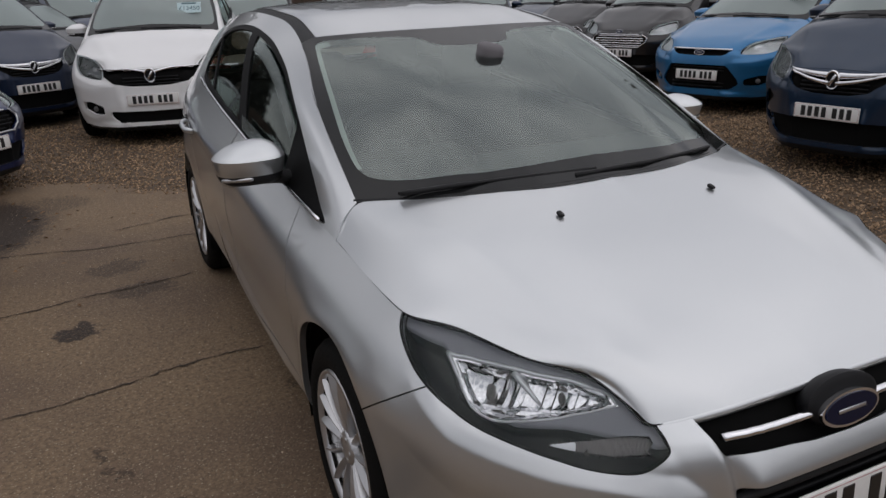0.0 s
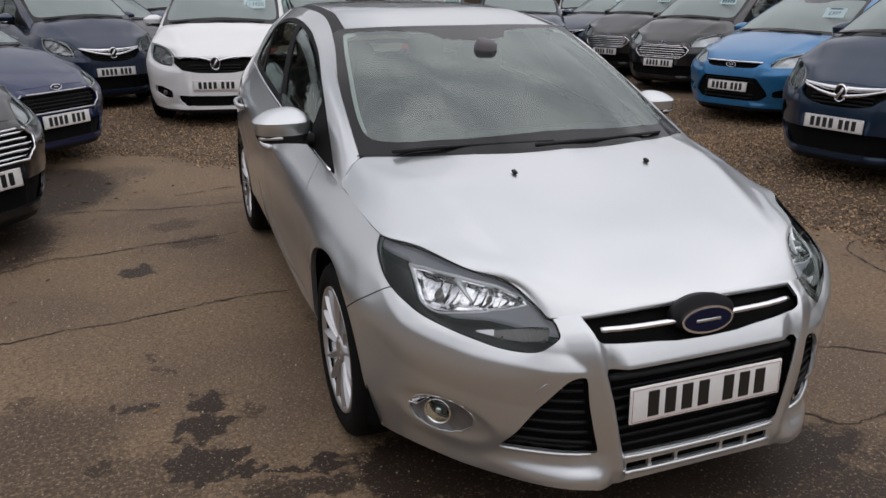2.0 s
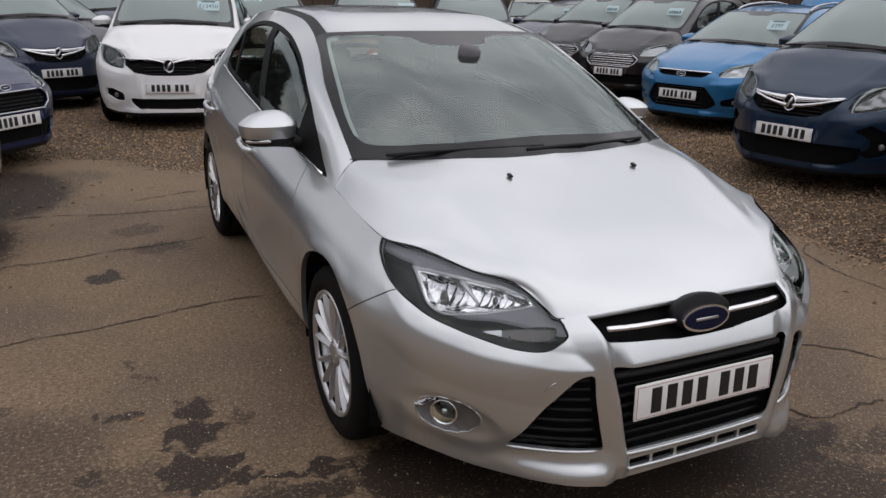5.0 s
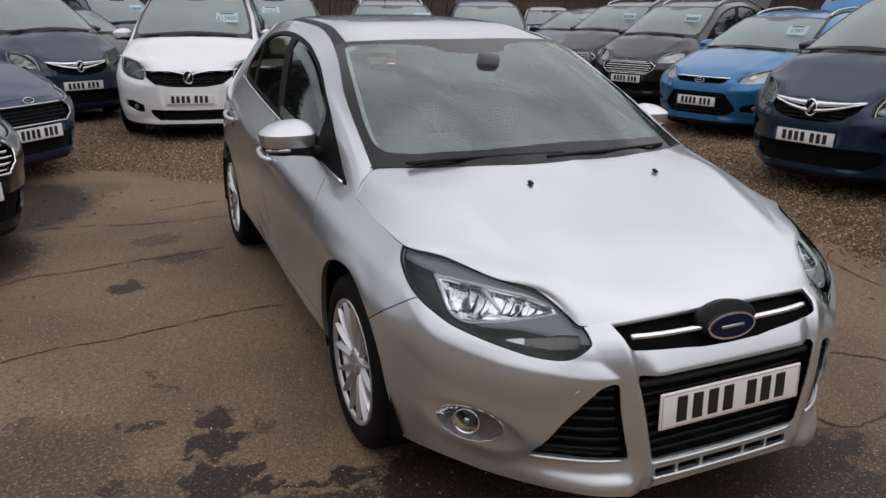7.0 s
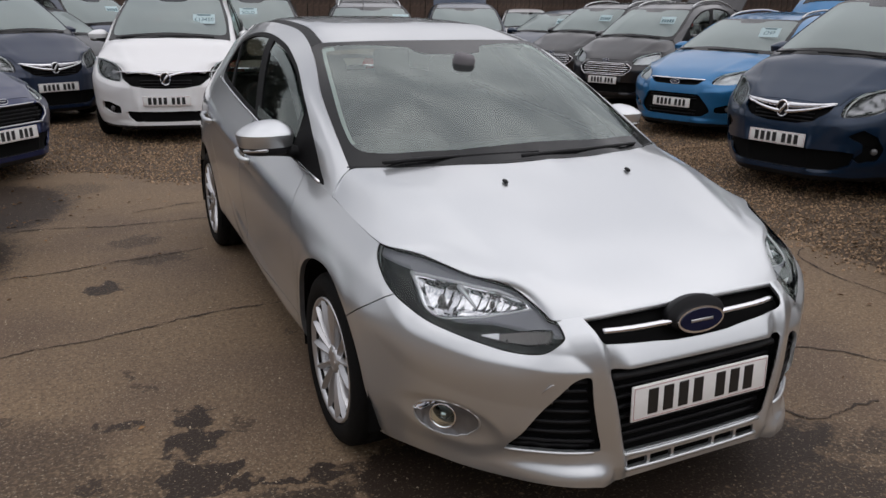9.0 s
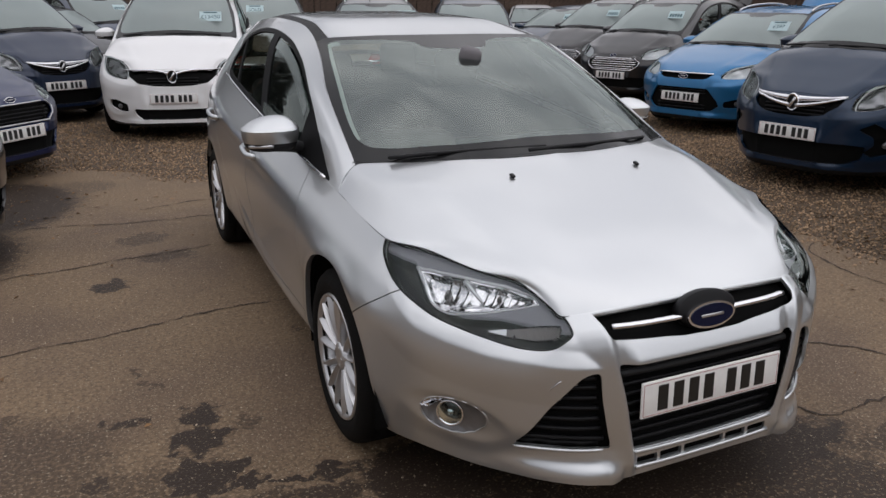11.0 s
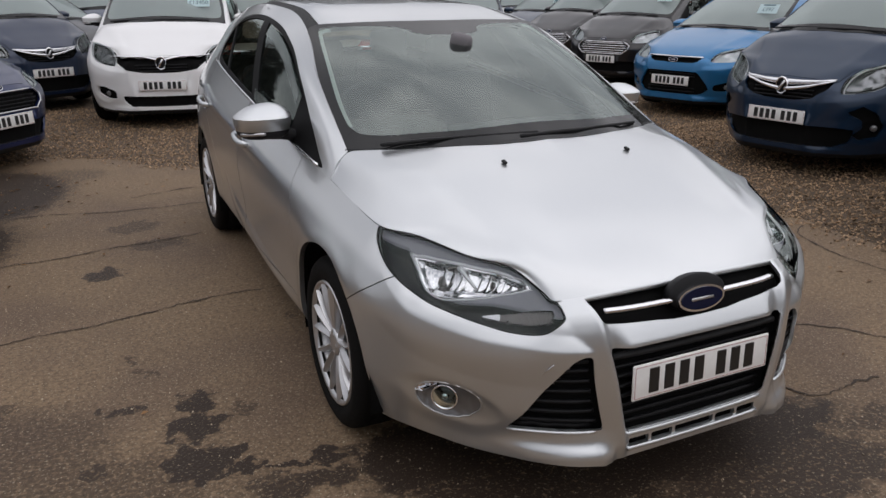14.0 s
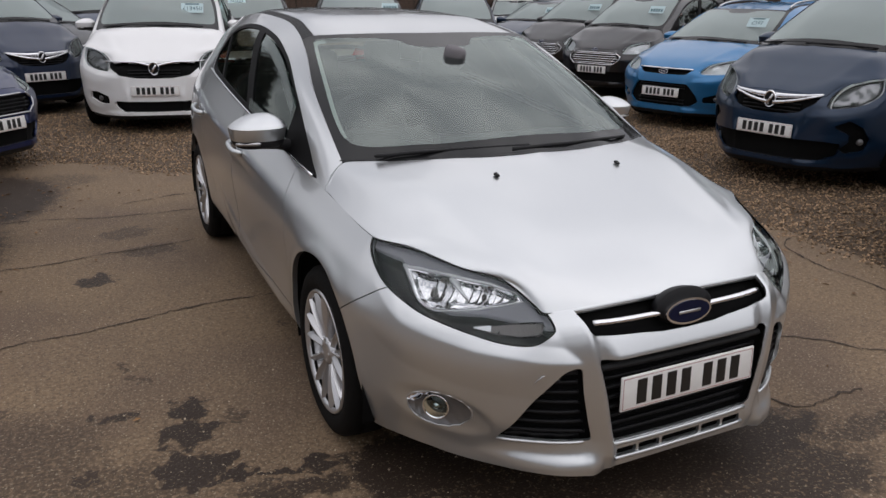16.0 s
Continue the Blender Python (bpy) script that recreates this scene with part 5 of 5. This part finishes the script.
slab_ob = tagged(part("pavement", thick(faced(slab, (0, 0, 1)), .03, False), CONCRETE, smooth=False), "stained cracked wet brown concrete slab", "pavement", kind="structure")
M_CRACK = material("dark crack", (.040, .027, .018), .9, vary=.3, scale=80)
CRACKS = [[(-2.6, 1.15), (-2.21, 1.22), (-1.95, 1.27), (-1.59, 1.32), (-1.32, 1.37), (-1.15, 1.40), (-.94, 1.42), (-.5, 1.45)], [(-2.3, 2.26), (-2.0, 2.42), (-1.68, 2.45), (-1.44, 2.52), (-1.16, 2.53), (-.95, 2.62)],
          [(-2.1, 3.50), (-1.83, 3.48), (-1.53, 3.40), (-1.23, 3.35), (-.70, 3.36)], [(-1.3, 3.74), (-.95, 3.83), (-.65, 3.88)], [(2.75, 1.0), (2.55, .86), (2.46, .62), (2.41, .42), (2.41, .25), (2.38, -.2)],
          [(1.2, -.10), (1.41, -.13), (1.47, -.20), (1.54, -.30), (1.58, -.38), (1.9, -.52)], [(.70, -.50), (.81, -.54), (.86, -.63), (.99, -.65), (1.25, -.66)]]
for pts in CRACKS:
    pts = np.array(pts, float)
    q = pchip(np.arange(len(pts)) * 1.0, pts, np.linspace(0, len(pts) - 1, 160))
    wob = np.array([[noise.noise((p[0] * 4, p[1] * 4, 7)), noise.noise((p[0] * 4, p[1] * 4, 17))] for p in q]) * .035
    wob += np.array([[noise.noise((p[0] * 30, p[1] * 30, 7)), noise.noise((p[0] * 30, p[1] * 30, 17))] for p in q]) * .016
    q = q + wob
    t = np.gradient(q, axis=0)
    nrm = np.stack([-t[:, 1], t[:, 0]], 1) / (np.linalg.norm(t, axis=1, keepdims=True) + 1e-9)
    wd = (.0048 + .0075 * np.array([noise.noise((p[0] * 11, p[1] * 11, 31)) for p in q]))[:, None]
    g = np.stack([np.column_stack([q + nrm * wd, np.full(160, .003)]), np.column_stack([q - nrm * wd, np.full(160, .003)])])
    part("crack", faced(sheet(g), (0, 0, 1)), M_CRACK, slab_ob, smooth=False)


# ---- loose gravel ----
def pebbles(name, label, places, sizes, mat):
    """Many small uneven stones in one mesh."""
    n = len(places)
    base = np.array([(1, 0, 0), (-1, 0, 0), (0, 1, 0), (0, -1, 0), (0, 0, 1), (0, 0, -1)], float)
    tri = np.array([(0, 2, 4), (2, 1, 4), (1, 3, 4), (3, 0, 4), (2, 0, 5), (1, 2, 5), (3, 1, 5), (0, 3, 5)])
    a = np.random.rand(n) * 6.283
    k = 1 + .35 * (np.random.rand(n, 6, 1) - .5)
    p = base[None] * k * np.stack([sizes, sizes * np.random.uniform(.6, 1, n), sizes * np.random.uniform(.4, .7, n)], 1)[:, None]
    c, s = np.cos(a)[:, None], np.sin(a)[:, None]
    p = np.stack([p[..., 0] * c - p[..., 1] * s, p[..., 0] * s + p[..., 1] * c, p[..., 2]], 2)
    tilt = np.random.uniform(-.5, .5, (n, 2))
    p[..., 2] += p[..., 0] * tilt[:, :1] + p[..., 1] * tilt[:, 1:]
    p += places[:, None]
    f = (tri[None] + 6 * np.arange(n)[:, None, None]).reshape(-1, 3)
    return tagged(part(name, (p.reshape(-1, 3), f), mat, smooth=False), label, "gravel", kind="stuff")


M_PEBBLE = material("brown and buff gravel stones", (.262, .178, .110), .75, spec=.2, vary=.35, scale=60, island=(.35, 1.75))
pts = np.concatenate([np.random.uniform((-4, 3.4), (6, 9), (60000, 2)), np.random.uniform((2.0, -1), (6.5, 4.5), (34000, 2)), np.random.uniform((-5, 9), (9, 15), (12000, 2))])
pd = dist(pts, SLAB)
keep = pd > -.06 + np.random.exponential(.05, len(pts)) * -1
pts = pts[keep & (pd > -.35)]
pebbles("gravel", "loose brown and buff gravel stones", np.column_stack([pts, np.where(dist(pts, SLAB) < 0, .004, np.random.uniform(-.012, .004, len(pts)))]), np.random.uniform(.005, .016, len(pts)), M_PEBBLE)
grit = np.random.uniform((-3.2, -1.2), (3, 5.2), (5500, 2))
grit = grit[dist(grit, SLAB) < -.01]
M_GRIT = material("pale grit", (.30, .245, .175), .7, island=(.5, 1.6))
pebbles("grit", "pale grit scattered on the concrete", np.column_stack([grit, np.full(len(grit), .002)]), np.random.uniform(.0015, .0055, len(grit)), M_GRIT)


# ---- fallen leaves ----
M_LEAF = material("dry brown leaves", (.16, .085, .035), .8, vary=.3, scale=40, island=(.4, 1.8))


def fallen_leaves(n):
    c = np.concatenate([np.random.normal((-2.1, 3.9), (.45, .7), (n, 2)), np.random.normal((2.9, .9), (.45, .5), (n, 2)), np.random.uniform((-3, -1), (3.2, 5.2), (n // 2, 2))])
    m = len(c)
    a = np.random.rand(m) * 6.283
    ln, wd = np.random.uniform(.012, .028, m), np.random.uniform(.005, .012, m)
    u, w = np.stack([np.cos(a), np.sin(a)], 1), np.stack([-np.sin(a), np.cos(a)], 1)
    q = np.stack([c - u * ln[:, None], c + w * wd[:, None], c + u * ln[:, None], c - w * wd[:, None]], 1)
    z = np.tile([.004, .010, .005, .009], (m, 1)) + np.random.uniform(0, .006, (m, 4))
    v = np.concatenate([q, z[:, :, None]], 2).reshape(-1, 3)
    i = 4 * np.arange(m)
    tagged(part("fallen_leaves", (v, np.concatenate([np.stack([i, i + 2, i + 1], 1), np.stack([i, i + 3, i + 2], 1)])), M_LEAF, smooth=False), "dry brown leaves scattered on the ground", "leaves", kind="stuff")


fallen_leaves(70)

# ---- the other cars ----
G_LOW = [(-.3, .352), (0, .352), (.46, .358), (.44, .30), (.36, .255), (0, .250), (-.3, .250)]
G_WING = [(-.3, .672), (0, .672), (.28, .682), (.425, .695), (.40, .64), (.29, .578), (.15, .56), (0, .557), (-.3, .557)]
G_HEX = [(-.3, .655), (0, .655), (.38, .652), (.455, .605), (.435, .555), (.35, .502), (0, .495), (-.3, .495)]
G_SLIM = [(-.3, .692), (0, .692), (.36, .702), (.345, .660), (.28, .634), (0, .628), (-.3, .628)]
G_WIDE = [(-.3, .41), (0, .41), (.50, .40), (.62, .388), (.59, .30), (.50, .262), (0, .250), (-.3, .250)]
G_BROAD = [(-.3, .69), (0, .69), (.40, .70), (.56, .712), (.50, .66), (.38, .585), (.2, .56), (0, .557), (-.3, .557)]
G_BIG = [(-.3, .535), (0, .535), (.35, .535), (.46, .40), (.48, .34), (.40, .285), (0, .278), (-.3, .278)]
G_BOOM = [(.56, .50), (.66, .545), (.74, .50), (.775, .42), (.74, .34), (.64, .32), (.60, .35), (.66, .40), (.66, .45)]
G_FOG = [(.52, .395), (.66, .435), (.745, .43), (.75, .37), (.64, .325), (.52, .325)]
LAMP_B = smooth_loop([(.10, .84), (.10, .80), (.04, .745), (-.06, .69), (-.20, .655), (-.36, .645), (-.45, .652), (-.44, .675), (-.34, .765), (-.20, .81), (-.02, .83)], 4)

LAMP_W = smooth_loop([(.16, .85), (.16, .815), (.08, .745), (-.05, .685), (-.20, .640), (-.34, .618), (-.43, .617), (-.44, .634), (-.36, .71), (-.20, .78), (-.02, .835)], 4)


def nose_details(style, top, put, fy, w, paint, plate_z, groove=True):
    """Grille bars, badge and number plate of one of three kinds of nose."""
    def P(x, z, dy=0.0):
        return (x, fy(x, z) + dy, z)
    if style == "broad":
        for s in (-1, 1):
            q = np.linspace(.04, .55, 16)
            put("grille_bar", tube([P(s * x, .652 + .045 * min(x / .22, 1) ** .6 + .004 * x, -.006) for x in q], np.linspace(.012, .006, 16), 8, .9), M_CHROME, lab="chrome grille wing")
    if style in ("wing", "wide"):
        for s in (-1, 1):
            q = np.linspace(.03, .43, 14)
            put("grille_bar", tube([P(s * x, .668 + .030 * (x / .43) ** 2, -.008) for x in q], np.linspace(.018, .007, 14), 8, 1.25), M_CHROME, lab="chrome grille wing")
            put("grille_bar", tube([P(s * x, .625 + .070 * (x / .43) ** 1.6, -.008) for x in q], np.linspace(.013, .006, 14), 8, 1.1), M_CHROME, lab="chrome grille wing")
    if style in ("wing", "wide", "broad"):
        bm_ = pose(0, fy(0, .65) - .012, .645, 0, 0, 90)
        b = put("badge", moved(turned([(.012, .058), (-.008, .060), (-.015, .055), (-.013, .048), (-.006, .046)], 30), bm_), M_CHROME, lab="round chrome badge", sharp=40)
        put("badge_field", moved(turned([(-.008, .047), (-.009, .001)], 24), bm_), M_LAMPBLACK, b)
        put("badge_mark", moved(block((.022, .006, .085), (0, fy(0, .65) - .024, .645), .003, 1, (0, 40, 0)), pose(0, 0, 0)), M_CHROME, b)
        for z in (.575, .60, .625):
            put("slat", tube([P(x, z, .02) for x in np.linspace(-.28, .28, 11)], .007, 5), M_GRILLE)
    elif style == "hex" or style == "hexchrome":
        pts = [(-.38, .655), (.38, .655), (.458, .605), (.437, .553), (.35, .498), (-.35, .498), (-.437, .553), (-.458, .605), (-.38, .655)]
        loop = np.array([P(x, z, -.004) for x, z in pts])
        fine = np.concatenate([np.linspace(a, b, 8, endpoint=False) for a, b in zip(loop[:-1], loop[1:])] + [loop[-1:]])
        put("grille_frame", tube([P(p[0], p[2], -.004) for p in fine], .007, 6), M_CHROME if style == "hexchrome" else M_SATIN, lab="bright grille frame")
        for z in np.linspace(.518, .636, 5):
            xx = .37 + .06 * (1 - abs(z - .59) / .06)
            put("slat", tube([P(x, z, .006 if style == "hexchrome" else .035) for x in np.linspace(-xx, xx, 15)], .007, 6), M_CHROME if style == "hexchrome" else M_GRILLE)
        badge_oval(put, fy(0, .69) - .006, .688, -20, .058, .024)
    else:
        put("grille_bar", tube([P(x, .694, -.006) for x in np.linspace(-.37, .37, 15)], .011, 6), M_CHROME, lab="chrome strip over the grille")
        badge_oval(put, fy(0, .66) - .012, .660, -10, .065, .028)
        for z in (.31, .35, .48, .51):
            put("slat", tube([P(x, z, .02) for x in np.linspace(-.32, .32, 13)], .008, 6), M_GRILLE)
    p = w(np.array([0, fy(0, plate_z) - .014, plate_z]))
    number_plate(top, 0, 0, m=pose(p[0], p[1], p[2], -3, 0, 0))
    for s in (-1, 1) if style in ("wing", "slim", "broad", "wide") else ():
        fx, fz = (.715, .40) if style == "wide" else (.63, .372)
        c = w(np.array([s * fx, fy(fx, fz) + .018, fz]))
        f = part("fog_lamp", moved(turned([(-.004, .001), (-.003, .022), (.004, .027), (.012, .028)], 20), pose(*c, 0, 0, 90 + s * 30)), M_FOGCUP, top, "small round fog lamp")


def price_card(top, w, text, x=.47, drop=0.0):
    y, z = .42 - drop, 1.13 - .6 * drop
    c = w(np.array([x, y + .03, z + .09]))
    k = part("price_card", block((.26, .004, .14), (0, 0, 0), .001, 1), M_CARD, top, "pale blue price card behind the windscreen", smooth=False)
    k.matrix_basis = pose(*c, -38, 0, 0)
    if text:
        writing("price", text, .076, M_INK, k, pose(0, -.003, -.012, 90, 0, 0))
        part("card_line", block((.16, .002, .018), (0, -.003, .055), .0005, 1), M_INK, k, smooth=False)
    else:
        [part("price_bar", block((.032, .002, .06), (px_, -.003, -.015), .0005, 1), M_INK, k, smooth=False) for px_ in (-.09, -.045, 0, .045, .09)]


FORMS = {"hatch": dict(low=1.06), "mpv": dict(sx=.95, low=1.25, high=1.22, forward=.30, length=1.03), "suv": dict(sx=1.02, low=1.20, high=1.06, forward=.08), "cmax": dict(sx=1.0, low=1.14, high=1.17, forward=.22),
         "estate": dict(low=1.06, length=1.06), "van": dict(sx=1.02, low=1.2, high=1.30, forward=.30)}
NOSES = {"wing": ([G_WING, G_LOW, G_FOG], .45), "broad": ([G_BROAD, G_LOW, G_FOG], .45), "wide": ([G_WING, G_WIDE, G_BOOM], .45), "hex": ([G_HEX, G_WIDE], .425), "hexchrome": ([G_HEX, G_WIDE], .425), "slim": ([G_SLIM, G_BIG, G_FOG], .43)}


def lot_car(name, label, paint, form, style, nose_at, yaw, price="", gate=False, lamp=None, price_x=.47, price_drop=0.0, rails=False, sx=None, aerial=False):
    w = warper(**{**FORMS[form], **({"sx": sx} if sx else {})})
    grilles, pz = NOSES[style]
    y0 = w(np.array([0, -.905, .43]))[1]
    at = pose(nose_at[0], nose_at[1], 0, 0, 0, yaw) @ pose(0, -y0, 0)
    top, put, both, fy = car(name, label, paint, at, w, False, lamp if lamp is not None else (LAMP_W if style in ("wing", "wide", "broad") else LAMP_B), grilles, gate=gate, spokes=8, rails=rails)
    nose_details(style, top, put, fy, w, paint, pz)
    if aerial:
        put("aerial", tube([(-.1, 1.15, 1.40), (-.13, 1.35, 1.75)], .006, 6), M_TRIM, lab="black rod aerial")
    if price is not None:
        price_card(top, w, price, price_x, price_drop)
    return top


lot_car("white_mpv", "white people carrier with a price card, parked on gravel", M_WHITE, "mpv", "broad", (-.66, 6.85), -13, "£13450", price_x=.40, price_drop=.10, sx=1.0, gate=True)
lot_car("navy_mpv", "dark blue people carrier with a chrome wing grille", M_NAVY, "mpv", "wide", (3.84, 2.30), -80, None, rails=True)
lot_car("blue_hatchback", "light blue hatchback with its tailgate open", M_BLUE, "hatch", "slim", (5.10, 5.07), -74, "£397", gate=True, rails=True)
lot_car("charcoal_people_carrier", "charcoal compact people carrier with chrome grille slats", M_CHARCOAL, "cmax", "hexchrome", (6.10, 7.85), -68, "", gate=True, rails=True)
lot_car("charcoal_people_carrier", "charcoal compact people carrier with chrome grille slats", M_CHARCOAL, "cmax", "hexchrome", (6.6, 10.2), -68, "", gate=True, rails=True)
lot_car("navy_hatchback", "dark blue hatchback at the end of the row", M_NAVY, "hatch", "wing", (6.95, 12.4), -66, "")
lot_car("deep_blue_hatchback", "deep blue hatchback with a black hexagonal grille", M_DKBLUE, "hatch", "hex", (-2.12, 5.2), 48, None)
lot_car("charcoal_suv", "charcoal sport utility car with chrome grille slats", M_CHARCOAL, "suv", "hexchrome", (-2.36, 2.57), 50, None)
lot_car("navy_mpv", "dark blue people carrier beside the white one", M_INKBLUE, "mpv", "wide", (-1.78, 8.95), 25, None)
lot_car("black_hatchback", "black hatchback in the row behind", M_BLACKP, "hatch", "wing", (-1.15, 11.7), 28, None)
lot_car("slate_blue_mpv", "slate blue people carrier with a price card", M_SLATE, "van", "wing", (-.45, 14.5), 25, "", price_x=.20)
lot_car("black_van", "black van-like people carrier marked as sold", M_BLACKP, "van", "wing", (.78, 8.9), -12, "SOLD", price_x=-.05)
lot_car("grey_suv", "grey sport utility car in the back row", M_GREY, "suv", "wing", (2.48, 8.55), -18, "", gate=True, rails=True, aerial=True)
lot_car("navy_suv", "dark blue sport utility car in the back row", M_NAVY, "suv", "wing", (4.65, 9.75), -24, None, gate=True)
lot_car("white_estate", "white estate car near the fence", M_WHITE, "estate", "wing", (9.5, 15.7), -28, "")
lot_car("white_hatchback", "white hatchback parked next to the dark blue people carrier", M_WHITE, "hatch", "hex", (2.99, -.10), -84, None)


# ---- fence and trees that close the lot ----
M_FENCE = material("brown weathered fence boards", (.085, .055, .040), .85, bump=.4, scale=20, vary=.3, second=(.05, .034, .026), second_scale=2)
M_HEDGE = material("dark hedge leaves", (.03, .032, .022), .8, vary=.4, scale=8, island=(.55, 1.5))


def fence(x0, y0, x1, y1, height):
    f = thing("fence", "brown close-boarded timber fence behind the parked cars", "fence", kind="structure")
    n = int(math.hypot(x1 - x0, y1 - y0) / .16)
    yaw = math.degrees(math.atan2(y1 - y0, x1 - x0))
    bd = part("board", block((.150, .022, height), (0, 0, height / 2), .004, 1), M_FENCE, f, smooth=False)
    for i in range(n):
        t = (i + .5) / n
        m = pose(x0 + (x1 - x0) * t, y0 + (y1 - y0) * t, random.uniform(-.02, .02) - .02, 0, random.uniform(-.4, .4), yaw)
        if i == 0:
            bd.matrix_basis = m
        else:
            o = bd.copy()
            scene.collection.objects.link(o)
            o.matrix_basis = m
    rl = block((math.hypot(x1 - x0, y1 - y0), .05, .08), (0, .04, 0), .005, 1)
    for z in (.4, height - .35):
        r = part("rail", rl, M_FENCE, f, smooth=False)
        r.matrix_basis = pose((x0 + x1) / 2, (y0 + y1) / 2, z, 0, 0, yaw)


fence(-14, 19, 14, 19, 2.0)
fence(14, 19, 17, -14, 2.0)
fence(-14, 19, -14, -14, 2.0)
fence(-14, -14, 17, -14, 2.0)


def tree_belt():
    """Dark trees all round the lot: many leaf sprays with a ragged top, and trunks between them."""
    n = 90000
    a = np.random.uniform(0, 2 * np.pi, n)
    r = np.random.uniform(21, 27, n)
    top = np.array([5.6 + 2.2 * noise.noise((math.cos(k) * 3, math.sin(k) * 3, 1)) + 1.5 * noise.noise((math.cos(k) * 14, math.sin(k) * 14, 5)) for k in a])
    top = top * np.where(np.cos(a) < -.40, .35, np.where(np.sin(a) < -.35, .7, 1))
    z = top * np.random.rand(n) ** .85
    c = np.stack([r * np.cos(a) + 1, r * np.sin(a) + 2, z], 1)
    u = np.random.normal(size=(n, 3))
    u /= np.linalg.norm(u, axis=1, keepdims=True)
    w = np.cross(u, np.random.normal(size=(n, 3)))
    w /= np.linalg.norm(w, axis=1, keepdims=True)
    s = np.random.uniform(.10, .34, (n, 1))
    v = np.stack([c - u * s, c + w * s * .45, c + u * s, c - w * s * .45], 1).reshape(-1, 3)
    i = 4 * np.arange(n)
    tagged(part("far_trees", (v, np.concatenate([np.stack([i, i + 1, i + 2], 1), np.stack([i, i + 2, i + 3], 1)])), M_HEDGE, smooth=False), "dark trees and hedge behind the fence", "trees", kind="stuff")
    b = np.linspace(0, 2 * np.pi, 181)
    hh = np.array([4.6 + 1.6 * noise.noise((math.cos(k) * 3, math.sin(k) * 3, 1)) + .8 * noise.noise((math.cos(k) * 20, math.sin(k) * 20, 5)) for k in b]) * np.where(np.cos(b) < -.40, .35, np.where(np.sin(b) < -.35, .7, 1))
    core = np.stack([np.stack([27 * np.cos(b) + 1, 27 * np.sin(b) + 2, hh * t], 1) for t in (0, .5, 1)])
    tagged(part("hedge", sheet(core), M_HEDGE), "dense dark hedge behind the trees", "hedge", kind="structure")
    tr = []
    for k in range(90):
        b = random.uniform(0, 2 * math.pi)
        q = random.uniform(20.5, 26)
        x, y = q * math.cos(b) + 1, q * math.sin(b) + 2
        tr.append(tube([(x, y, 0), (x + random.uniform(-.2, .2), y, 2.5), (x + random.uniform(-.5, .5), y + random.uniform(-.4, .4), 5.5)], [.16, .12, .05], 6))
    tagged(part("far_trunks", joined(*tr), M_FENCE), "dark trunks among the far trees", "trees", kind="stuff")


tree_belt()
